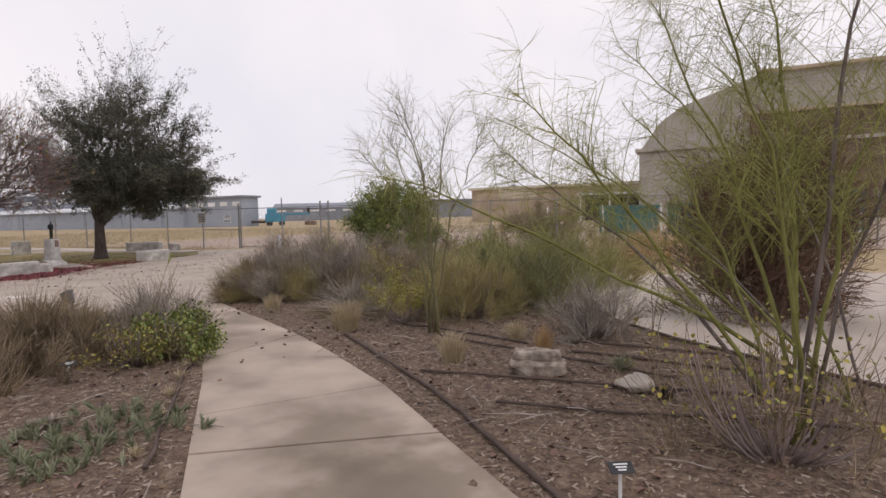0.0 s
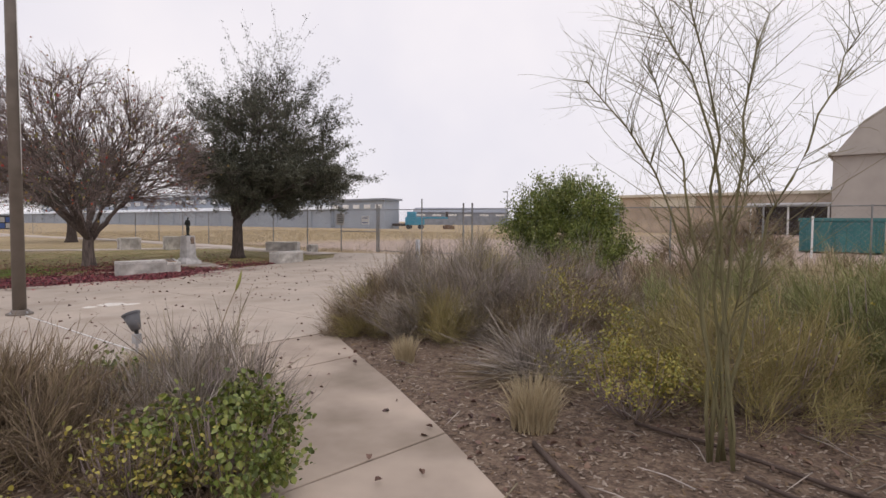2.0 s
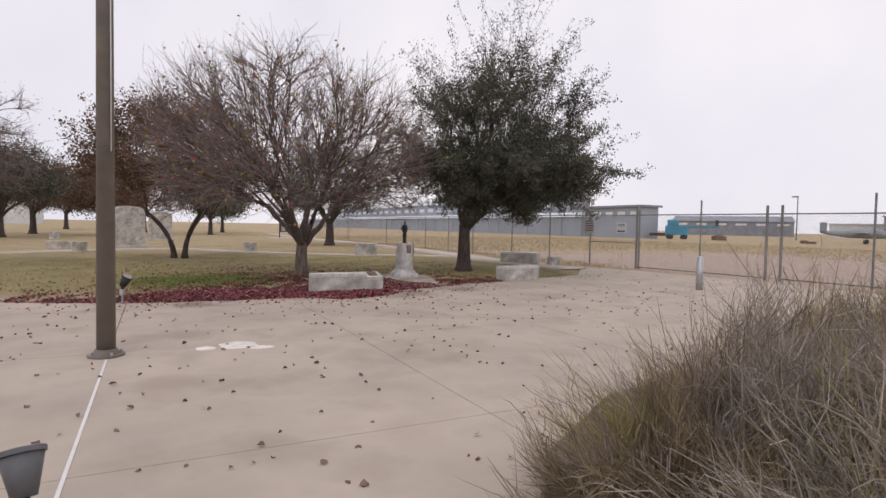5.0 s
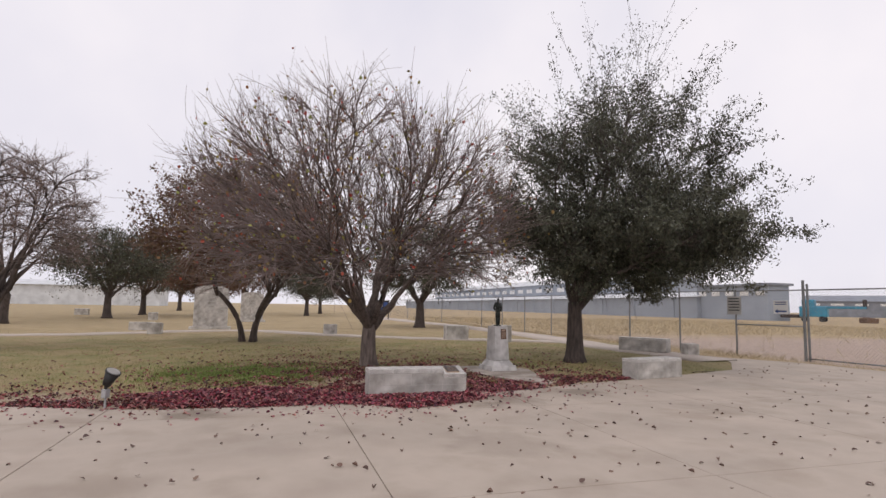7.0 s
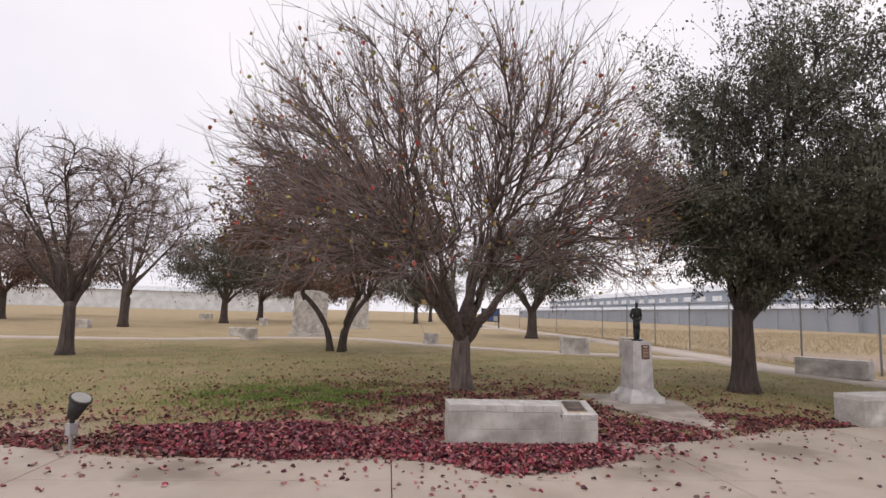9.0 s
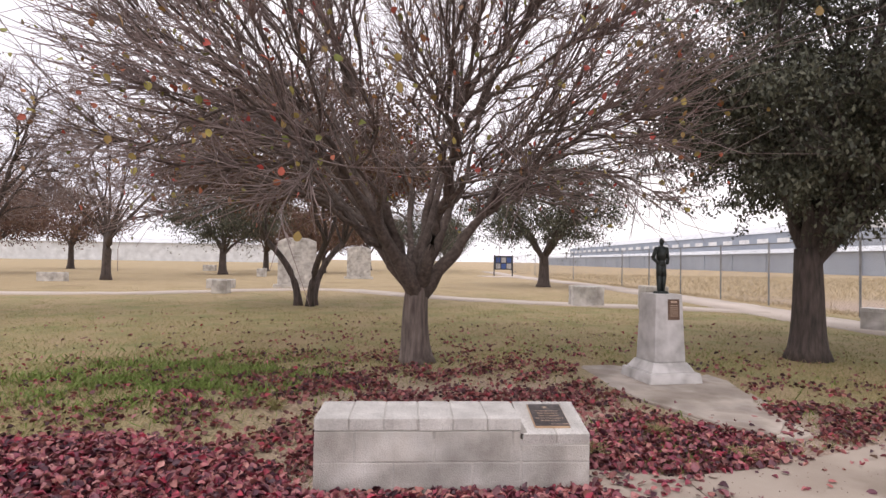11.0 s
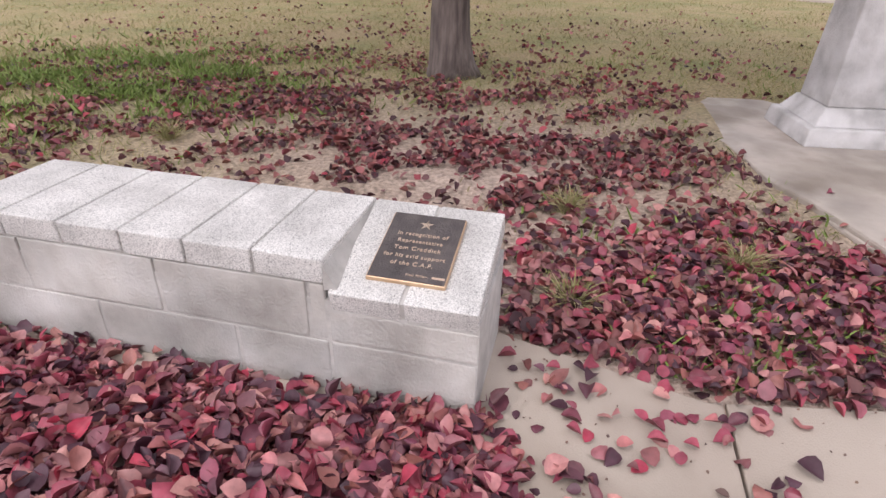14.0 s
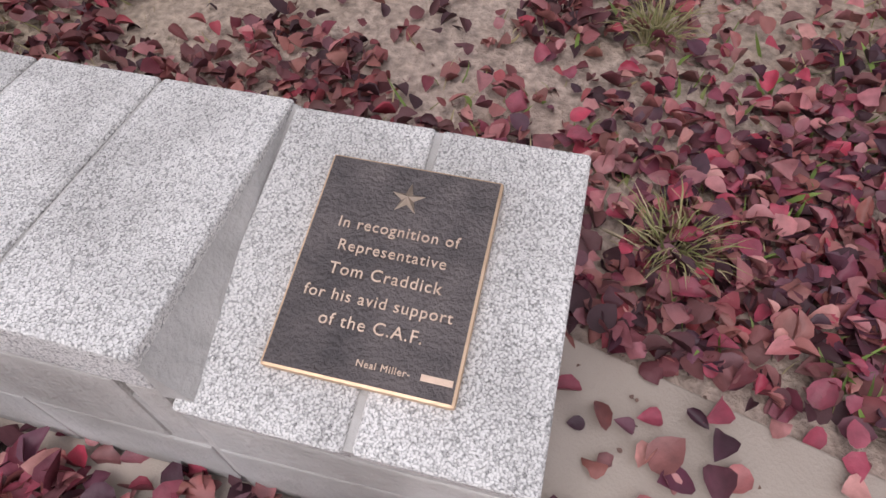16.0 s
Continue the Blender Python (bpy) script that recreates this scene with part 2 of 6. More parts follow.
M_OAKLEAF = mat("olive_oak_leaf", [(0.038, 0.042, 0.028), (0.06, 0.066, 0.042), (0.088, 0.094, 0.06), (0.15, 0.148, 0.10)], per="island", rough=0.6, bump=0, mottle=0.3, mscale=1.5)
M_REDLEAF = mat("crimson_fallen_leaf", [(0.05, 0.0156, 0.0269), (0.088, 0.0273, 0.0445), (0.06, 0.0218, 0.0336), (0.236, 0.0507, 0.0739), (0.366, 0.0601, 0.0941), (0.142, 0.0413, 0.0697), (0.519, 0.184, 0.188), (0.307, 0.111, 0.089), (0.106, 0.046, 0.0647), (0.472, 0.0413, 0.079), (0.26, 0.0733, 0.0991), (0.614, 0.295, 0.258), (0.165, 0.0554, 0.0596), (0.52, 0.211, 0.21), (0.1, 0.0312, 0.0504), (0.42, 0.172, 0.143)], per="island", rough=0.5, bump=0.15, bscale=150, mottle=0.35, mscale=40)
M_LITTER = mat("dull_leaf_litter", [(0.04, 0.0131, 0.0185), (0.067, 0.0197, 0.0252), (0.05, 0.018, 0.0235), (0.168, 0.041, 0.047), (0.247, 0.073, 0.068), (0.101, 0.0369, 0.0386), (0.404, 0.154, 0.137), (0.191, 0.0279, 0.047), (0.135, 0.0574, 0.0512), (0.381, 0.041, 0.068), (0.28, 0.114, 0.0899), (0.089, 0.032, 0.0428), (0.494, 0.186, 0.181), (0.095, 0.0279, 0.0437), (0.399, 0.152, 0.123)], per="island", rough=0.65, bump=0.15, bscale=150, mottle=0.25, mscale=30)
M_BROWNLEAF = mat("brown_dry_leaf", [(0.13, 0.08, 0.06), (0.22, 0.13, 0.10), (0.10, 0.06, 0.055), (0.26, 0.17, 0.12)], per="island", rough=0.8, bump=0, mottle=0.2)
M_RUSTLEAF = mat("russet_hanging_leaf", [(0.12, 0.065, 0.05), (0.17, 0.09, 0.065), (0.20, 0.12, 0.07), (0.10, 0.08, 0.045)], per="island", rough=0.8, bump=0, mottle=0.2)
M_PEARLEAF = mat("last_autumn_leaf", [(0.45, 0.05, 0.05), (0.35, 0.12, 0.05), (0.22, 0.26, 0.06), (0.38, 0.30, 0.08), (0.25, 0.10, 0.07)], per="island", rough=0.6, bump=0)
M_GREENLEAF = mat("glossy_green_leaf", [(0.07, 0.1, 0.02), (0.13, 0.175, 0.035), (0.2, 0.24, 0.05), (0.29, 0.31, 0.08)], per="island", rough=0.45, bump=0)
M_YELLEAF = mat("yellow_leaf", [(0.34, 0.30, 0.06), (0.44, 0.36, 0.07), (0.24, 0.26, 0.06), (0.30, 0.22, 0.08)], per="island", rough=0.6, bump=0)
M_GREYSTEM = mat("grey_dry_stem", [(0.36, 0.31, 0.275), (0.52, 0.46, 0.42), (0.20, 0.165, 0.135), (0.32, 0.27, 0.17), (0.44, 0.38, 0.34), (0.28, 0.235, 0.195)], per="island", rough=0.9, bump=0, mottle=0.55, mscale=4.5)
M_BROWNSTEM = mat("brown_dry_stem", [(0.185, 0.13, 0.085), (0.28, 0.21, 0.135), (0.38, 0.29, 0.195), (0.14, 0.1, 0.07), (0.25, 0.2, 0.10)], per="island", rough=0.9, bump=0, mottle=0.5, mscale=4.5)
M_STRAW = mat("straw_blade", [(0.46, 0.37, 0.23), (0.56, 0.47, 0.31), (0.36, 0.28, 0.17)], per="island", rough=0.85, bump=0)
M_ORANGE = mat("orange_straw_blade", [(0.46, 0.29, 0.14), (0.52, 0.36, 0.19)], per="island", rough=0.85, bump=0)
M_BROOM = mat("fine_green_broom", [(0.15, 0.19, 0.06), (0.23, 0.25, 0.09), (0.29, 0.29, 0.13), (0.26, 0.21, 0.12)], per="island", rough=0.8, bump=0, mottle=0.45, mscale=4)
M_OLIVE = mat("olive_broom", [(0.27, 0.24, 0.09), (0.38, 0.33, 0.14), (0.33, 0.25, 0.14), (0.42, 0.36, 0.12)], per="island", rough=0.8, bump=0, mottle=0.45, mscale=4)
M_LAWN = mat("lawn_blade", [(0.43, 0.34, 0.19), (0.31, 0.27, 0.115), (0.20, 0.225, 0.065), (0.50, 0.41, 0.25), (0.26, 0.25, 0.09)], per="island", rough=0.9, bump=0)
M_CLOVER = mat("bright_green_weed", [(0.17, 0.25, 0.05), (0.23, 0.31, 0.075), (0.13, 0.19, 0.045), (0.28, 0.30, 0.11)], per="island", rough=0.8, bump=0)
M_SAGE = mat("grey_green_groundcover", [(0.21, 0.235, 0.14), (0.29, 0.30, 0.20), (0.16, 0.185, 0.10)], per="island", rough=0.85, bump=0)
M_CHIP = mat("wood_chip", [(0.105, 0.072, 0.052), (0.20, 0.145, 0.11), (0.30, 0.235, 0.18), (0.40, 0.33, 0.27), (0.14, 0.098, 0.078), (0.24, 0.16, 0.09)], per="island", rough=0.95, bump=0)
M_LOG = mat("weathered_log_wood", [(0.16, 0.125, 0.10), (0.36, 0.30, 0.25), (0.48, 0.41, 0.35)], 14, 0.95, 1.0, 40, mottle=0.4, mscale=6)
M_STONE = mat("pale_rough_stone", [(0.42, 0.37, 0.32), (0.56, 0.50, 0.44)], 9, 0.95, 0.8, 40)
M_BLACK = mat("black_plastic", [(0.02, 0.02, 0.022), (0.035, 0.035, 0.037)], 10, 0.55, 0.1, 80)
M_HOSE = mat("brown_drip_hose", [(0.07, 0.045, 0.035), (0.12, 0.085, 0.07)], 8, 0.8, 0.2, 60)
M_WHITE = mat("white_paint", [(0.72, 0.72, 0.71), (0.8, 0.8, 0.79)], 6, 0.6, 0.1, 60)
M_POLE = mat("bronze_painted_pole", [(0.15, 0.125, 0.105), (0.20, 0.17, 0.145)], 4, 0.55, 0.1, 60, mottle=0.15, mscale=2)
M_LAMP = mat("grey_cast_lamp_housing", [(0.10, 0.10, 0.11), (0.15, 0.15, 0.16)], 12, 0.5, 0.1, 60)
M_CONDUIT = mat("galvanised_conduit", [(0.42, 0.43, 0.45), (0.55, 0.56, 0.58)], 12, 0.45, 0.1, 60, metal=0.5)
M_FENCE = mat("galvanised_fence_steel", [(0.20, 0.205, 0.21), (0.30, 0.305, 0.31)], 6, 0.55, 0.1, 60, metal=0.4)
M_SIGN = mat("weathered_sign_face", [(0.34, 0.33, 0.31), (0.44, 0.43, 0.41)], 6, 0.7, 0.1, 60)
M_BLUE = mat("blue_paint", [(0.03, 0.07, 0.22), (0.05, 0.10, 0.28)], 6, 0.6, 0)
M_AQUA = mat("turquoise_paint", [(0.03, 0.22, 0.36), (0.06, 0.32, 0.46)], 2, 0.5, 0)
M_TEAL = mat("teal_container_paint", [(0.03, 0.14, 0.15), (0.05, 0.19, 0.19)], 2, 0.6, 0.1, 20)
M_HANGAR = mat("blue_grey_siding", [(0.30, 0.34, 0.40), (0.36, 0.40, 0.46)], 0.3, 0.7, 0, mottle=0.12, mscale=0.1)
M_ROOFW = mat("pale_metal_roof", [(0.60, 0.62, 0.64), (0.68, 0.70, 0.72)], 0.4, 0.6, 0)
M_HANGARD = mat("slate_siding", [(0.22, 0.24, 0.28), (0.28, 0.30, 0.34)], 0.2, 0.8, 0)
M_TAN = mat("tan_stucco", [(0.42, 0.33, 0.25), (0.50, 0.40, 0.31)], 0.5, 0.9, 0.1, 8)
M_CREAM = mat("cream_stucco", [(0.58, 0.52, 0.42), (0.64, 0.58, 0.48)], 0.5, 0.9, 0)
M_BIGWALL = mat("warm_grey_siding", [(0.36, 0.33, 0.30), (0.42, 0.385, 0.35)], 0.4, 0.8, 0.1, 6, mottle=0.1)
# near-black: painted shade of the doorway, also the trailer's dark metal
M_DARK = mat("opening_shade_and_dark_metal", [(0.05, 0.04, 0.04), (0.08, 0.065, 0.06)], 1, 0.9, 0)
M_RUST = mat("rusty_brown_metal", [(0.14, 0.085, 0.06), (0.20, 0.13, 0.09)], 3, 0.9, 0.2, 20)
M_DOORBR = mat("weathered_brown_door", [(0.12, 0.08, 0.06), (0.19, 0.135, 0.10)], 0.8, 0.85, 0.2, 8, mottle=0.3, mscale=0.3)
M_GREYPL = mat("grey_aircraft_paint", [(0.24, 0.26, 0.28), (0.32, 0.34, 0.36)], 1, 0.6, 0)


# ---- building blocks ----
def mesh_of(name, verts, faces, material):
    """A mesh from vertices and triangles or quads held in arrays."""
    v, f = np.asarray(verts, np.float32).reshape(-1, 3), np.asarray(faces, np.int32)
    me = bpy.data.meshes.new(name)
    k = f.shape[1]
    me.vertices.add(len(v))
    me.vertices.foreach_set("co", v.ravel())
    me.loops.add(f.size)
    me.loops.foreach_set("vertex_index", f.ravel())
    me.polygons.add(len(f))
    me.polygons.foreach_set("loop_start", np.arange(0, f.size, k, dtype=np.int32))
    me.polygons.foreach_set("loop_total", np.full(len(f), k, np.int32))
    me.update(calc_edges=True)
    me.materials.append(material)
    return me


class Geo:
    """Gathers triangles."""

    def __init__(self):
        self.v, self.f, self.n = [], [], 0

    def add(self, v, f):
        v = np.asarray(v, float)
        self.v.append(v)
        self.f.append(np.asarray(f, int) + self.n)
        self.n += len(v)

    def tube(self, pts, rad, sides=4):
        p, r = np.asarray(pts, float), np.asarray(rad, float)
        d = np.gradient(p, axis=0)
        d /= np.linalg.norm(d, axis=1)[:, None] + 1e-9
        ref = np.where(np.abs(d[:, 2:3]) > 0.9, [[1.0, 0, 0]], [[0, 0, 1.0]])
        a = np.cross(d, ref)
        a /= np.linalg.norm(a, axis=1)[:, None] + 1e-9
        b = np.cross(d, a)
        th = np.arange(sides) * 2 * math.pi / sides
        ring = p[:, None] + r[:, None, None] * (np.cos(th)[None, :, None] * a[:, None] + np.sin(th)[None, :, None] * b[:, None])
        n = len(p)
        i, j = np.meshgrid(np.arange(n - 1), np.arange(sides), indexing="ij")
        q0, q1 = i * sides + j, i * sides + (j + 1) % sides
        q2, q3 = q1 + sides, q0 + sides
        f = np.concatenate([np.stack([q0, q1, q2], -1).reshape(-1, 3), np.stack([q0, q2, q3], -1).reshape(-1, 3)])
        cap = [[0, k + 1, k] for k in range(1, sides - 1)] + [[(n - 1) * sides, (n - 1) * sides + k, (n - 1) * sides + k + 1] for k in range(1, sides - 1)]
        self.add(ring.reshape(-1, 3), np.concatenate([f, np.array(cap)]))

    def scatter(self, tv, tf, pos, rot, size):
        tv, tf = np.asarray(tv, float), np.asarray(tf, int)
        v = np.einsum("nij,kj->nki", rot, tv) * np.asarray(size).reshape(-1, 1, 1) + np.asarray(pos)[:, None]
        f = tf[None] + (np.arange(len(pos)) * len(tv))[:, None, None]
        self.add(v.reshape(-1, 3), f.reshape(-1, 3))

    def mesh(self, name, material):
        return mesh_of(name, np.concatenate(self.v), np.concatenate(self.f), material)


def link(name, me, parent=None, label="", m=None):
    ob = new(name, me)
    m = m if m is not None else Matrix.Identity(4)
    if parent is not None:
        ob.parent = parent
        ob.matrix_basis = m
    else:
        ob.matrix_basis = Matrix.Scale(UNIT, 4) @ m
    if label:
        ob["label"] = label
    return ob


def part(name, bm, material, parent=None, label="", m=None, smooth=False):
    me = bpy.data.meshes.new(name)
    bm.to_mesh(me)
    bm.free()
    me.materials.append(material)
    if smooth:
        me.polygons.foreach_set("use_smooth", [True] * len(me.polygons))
    return link(name, me, parent, label, m)


def thing(name, label, category, group="", m=None, kind=""):
    ob = new(name)
    ob.empty_display_size = 0.2
    ob.matrix_basis = Matrix.Scale(UNIT, 4) @ (m if m is not None else Matrix.Identity(4))
    return tagged(ob, label, category, group, kind)


def box(sx, sy, sz, at=(0, 0, 0), bevel=0.0, seg=1, bm=None, turn=0.0):
    """A box whose base centre is at the place given."""
    b = bmesh.new()
    bmesh.ops.create_cube(b, size=1)
    bmesh.ops.transform(b, matrix=Matrix.Diagonal((sx, sy, sz, 1)), verts=b.verts)
    if bevel:
        bmesh.ops.bevel(b, geom=b.edges[:], offset=bevel, segments=seg, affect="EDGES", profile=0.6)
    bmesh.ops.transform(b, matrix=Matrix.Translation((at[0], at[1], at[2] + sz / 2)) @ Matrix.Rotation(turn, 4, "Z"), verts=b.verts)
    if bm is None:
        return b
    me = bpy.data.meshes.new("tmp")
    b.to_mesh(me)
    b.free()
    bm.from_mesh(me)
    bpy.data.meshes.remove(me)
    return bm


def cone(r1, r2, h, at=(0, 0, 0), seg=16, m=None, bm=None):
    b = bm or bmesh.new()
    mm = Matrix.Translation((at[0], at[1], at[2] + h / 2)) if m is None else m
    bmesh.ops.create_cone(b, cap_ends=True, segments=seg, radius1=r1, radius2=r2, depth=h, matrix=mm)
    return b


def prism(poly, z0, z1, bevel=0.0):
    """An upright slab on a plan outline."""
    b = bmesh.new()
    low = b.faces.new([b.verts.new((x, y, z0)) for x, y in poly])
    top = bmesh.ops.extrude_face_region(b, geom=[low])
    bmesh.ops.translate(b, vec=(0, 0, z1 - z0), verts=[g for g in top["geom"] if isinstance(g, bmesh.types.BMVert)])
    bmesh.ops.recalc_face_normals(b, faces=b.faces)
    if bevel:
        e = [x for x in b.edges if all(v.co.z > z1 - 1e-5 for v in x.verts)]
        bmesh.ops.bevel(b, geom=e, offset=bevel, segments=2, affect="EDGES", profile=0.5)
    return b


def rough(b, amount, scale, seed=0):
    for v in b.verts:
        v.co += Vector(noise.noise_vector(v.co * scale + Vector((seed, seed * 2, 0)))) * amount
    return b


def clip(poly, x0, x1, y0, y1):
    """A plan outline cut to a rectangle."""
    for axis, lim, sign in ((0, x0, 1), (0, x1, -1), (1, y0, 1), (1, y1, -1)):
        out = []
        for i, p in enumerate(poly):
            q = poly[i - 1]
            dp, dq = sign * (p[axis] - lim), sign * (q[axis] - lim)
            if (dp >= 0) != (dq >= 0):
                s = dq / (dq - dp)
                out.append((q[0] + s * (p[0] - q[0]), q[1] + s * (p[1] - q[1])))
            if dp >= 0:
                out.append(p)
        poly = out
        if len(poly) < 3:
            return []
    return poly


def area(p):
    return abs(sum(p[i - 1][0] * p[i][1] - p[i][0] * p[i - 1][1] for i in range(len(p)))) / 2


def inside(poly, x, y):
    x, y = np.asarray(x, float), np.asarray(y, float)
    r = np.zeros(x.shape, bool)
    for i in range(len(poly)):
        (xa, ya), (xb, yb) = poly[i - 1], poly[i]
        hit = ((ya > y) != (yb > y)) & (x < (xb - xa) * (y - ya) / ((yb - ya) if abs(yb - ya) > 1e-9 else 1e-9) + xa)
        r ^= hit
    return r


def edge_distance(poly, x, y):
    x, y = np.asarray(x, float), np.asarray(y, float)
    best = np.full(x.shape, 1e9)
    for i in range(len(poly)):
        (xa, ya), (xb, yb) = poly[i - 1], poly[i]
        dx, dy = xb - xa, yb - ya
        s = np.clip(((x - xa) * dx + (y - ya) * dy) / (dx * dx + dy * dy + 1e-12), 0, 1)
        best = np.minimum(best, np.hypot(x - xa - s * dx, y - ya - s * dy))
    return best


# ---- plan outlines ----
PLAZA = [(-6.75, 8.75), (-6.9, 6.7), (-7.4, 5.6), (-8.6, 3.6), (-10.5, 0.5), (-13.5, -2.0), (-18.5, -2.0), (-16.9, 2.5), (-15.5, 5.6), (-14.95, 7.2), (-15.0, 8.4),
         (-15.15, 9.5), (-15.55, 10.4), (-15.76, 11.2), (-15.6, 11.8), (-15.72, 12.4), (-16.2, 13.6), (-16.5, 14.7), (-17.0, 16.2), (-17.7, 18.2), (-19.2, 19.6), (-20.6, 20.4),
         (-18.9, 21.4), (-14.6, 21.9), (-10.5, 21.6), (-9.8, 18.0), (-8.9, 13.5), (-8.1, 10.4), (-7.4, 9.3)]
PATH_R = [(3.2, -4.0), (1.9, 0.6), (0.95, 2.9), (0.0, 4.2), (-0.75, 4.85), (-1.6, 5.6), (-2.85, 6.5), (-3.6, 6.98), (-4.7, 7.62), (-5.6, 8.1), (-6.72, 8.72)]
PATH_L = [(1.6, -4.3), (0.4, 0.2), (-0.4, 2.0), (-1.45, 3.45), (-2.0, 4.0), (-2.5, 4.5), (-3.2, 5.2), (-3.75, 5.7), (-4.7, 6.05), (-5.7, 6.35), (-6.87, 6.68)]
GPATH = PATH_R + PATH_L[::-1]
PAD = [(-18.75, 12.3), (-18.45, 12.05), (-18.0, 12.03), (-17.5, 12.18), (-17.05, 12.33), (-16.55, 12.5), (-16.2, 12.82), (-16.45, 13.05), (-16.95, 13.1), (-17.4, 13.32), (-18.1, 13.5), (-18.7, 13.2)]
SIDEWALK = [(-0.9, 10.6), (-0.2, 9.0), (0.55, 8.1), (1.35, 7.4), (2.3, 6.7), (3.6, 5.9), (6.5, 4.6), (11.0, 4.0), (12.0, 15.0), (1.5, 15.6), (-0.6, 14.0)]


def ground_z(x, y):
    x, y = np.asarray(x, float), np.asarray(y, float)
    z = np.full(x.shape, -0.015)
    d = edge_distance(PLAZA, x, y)
    lawn = ~inside(PLAZA, x, y) & (x < -14.5) & (y < 20.5)
    z = np.where(lawn, -0.012 + 0.10 * (1 - np.exp(-np.maximum(d - 0.2, 0) / 2.2)), z)
    z += 0.012 * np.sin(x * 3.1 + 1.3 * np.sin(y * 2.3)) * np.sin(y * 2.7 + np.sin(x * 1.7)) * np.clip(d, 0, 1)
    for poly in (PLAZA, GPATH, SIDEWALK, PAD):
        z = np.where(inside(poly, x, y) & (edge_distance(poly, x, y) > 0.22), -0.10, z)
    return z


# ---- ground ----
def build_ground():
    far = [3000, 1200, 600, 300, 180, 120, 90, 70]
    xs = np.concatenate([-np.array(far), np.arange(-62, -27, 1.5), np.arange(-26.5, 6.01, 0.22), np.arange(7, 30, 2.0), np.array([40, 60] + far[::-1])])
    ys = np.concatenate([-np.array(far), np.arange(-60, -4, 3.0), np.arange(-3, 24.01, 0.22), np.arange(25, 60, 2.0), np.array(far[::-1])])
    X, Y = np.meshgrid(np.unique(xs), np.unique(ys), indexing="ij")
    x, y = X.ravel(), Y.ravel()
    z = ground_z(x, y)
    nx, ny = X.shape
    i, j = np.meshgrid(np.arange(nx - 1), np.arange(ny - 1), indexing="ij")
    a = (i * ny + j).ravel()
    me = mesh_of("ground", np.stack([x, y, z], 1), np.stack([a, a + ny, a + ny + 1, a + 1], 1), M_GROUND)
    plaza_d = edge_distance(PLAZA, x, y)
    wob = 0.5 * np.sin(x * 1.3 + y * 0.7) + 0.4 * np.sin(y * 1.9 - x * 0.5)
    lawn = np.clip((20.3 - y + wob * 0.4) * 1.5, 0, 1) * np.clip((-13.0 - x) * 1.0, 0, 1) * np.clip((x + 34 + 3 * wob) / 8, 0.25, 1)
    bare = np.clip(1.15 - plaza_d / 0.9 + 0.35 * wob, 0, 0.8) * (x < -14) * (y < 14.5) + np.exp(-(((x + 16.9) / 1.3) ** 2 + ((y - 11.0) / 1.9) ** 2)) * 1.0
    mulch = ((x > -14) & (y < 13 + wob) & (y > -8)).astype(float)
    gravel = np.clip((y - 21.6 + 0.3 * wob) * 1.2, 0, 1) * np.clip((36 + 3 * wob + 4 * np.maximum(0, x + 30) - y) / 4, 0, 1) * np.clip((x + 34) / 6, 0, 1)
    col = np.stack([lawn, mulch, np.clip(np.maximum(bare, gravel), 0, 1), np.ones_like(x)], 1).astype(np.float32)
    me.color_attributes.new("zone", "FLOAT_COLOR", "POINT").data.foreach_set("color", col.ravel())
    me.polygons.foreach_set("use_smooth", [True] * len(me.polygons))
    tagged(link("ground", me), "dry grass, lawn and brown mulch earth round the paving", "ground", kind="structure")


build_ground()

JX = [-30, -17.5, -14.36, -11.23, -8.1, -5.0]
JY = [-3, -0.9, 1.62, 4.18, 6.73, 9.31, 11.84, 14.4, 16.95, 19.5, 24]
plaza = thing("plaza_pavement", "broad tan concrete plaza with dark control joints and scattered leaves", "pavement", kind="structure")
for gx in range(len(JX) - 1):
    for gy in range(len(JY) - 1):
        c = clip(PLAZA, JX[gx] + 0.0035, JX[gx + 1] - 0.0035, JY[gy] + 0.0035, JY[gy + 1] - 0.0035)
        if len(c) > 2 and area(c) > 0.02:
            part("slab", prism(c, -0.14, R.uniform(-0.0015, 0.0), 0.005), M_CONC, plaza)
gpath = thing("garden_path", "narrow stained concrete garden path in poured slabs", "path", kind="structure")
for i in range(0, len(PATH_R) - 1):
    if i in (1, 3, 6, 8):
        continue
    ring_r, ring_l = [PATH_R[i]], [PATH_L[i]]
    k = i + 1
    ring_r.append(PATH_R[k]), ring_l.append(PATH_L[k])
    while k in (1, 3, 6, 8):
        k += 1
        ring_r.append(PATH_R[k]), ring_l.append(PATH_L[k])

    def pull(p, q, e=0.006):
        v = Vector((q[0] - p[0], q[1] - p[1])).normalized() * e
        return (p[0] + v.x, p[1] + v.y)

    ring_r[0], ring_l[0] = pull(ring_r[0], ring_r[1]), pull(ring_l[0], ring_l[1])
    ring_r[-1], ring_l[-1] = pull(ring_r[-1], ring_r[-2], 0.012), pull(ring_l[-1], ring_l[-2], 0.012)
    part("slab", prism(ring_r + ring_l[::-1], -0.12, R.uniform(-0.004, 0.0), 0.006), M_PATH, gpath)
swalk = thing("building_walkway", "pinkish concrete walkway beside the planting bed", "pavement", kind="structure")
part("slab", prism(SIDEWALK, -0.14, 0.0, 0.006), M_WALK, swalk)


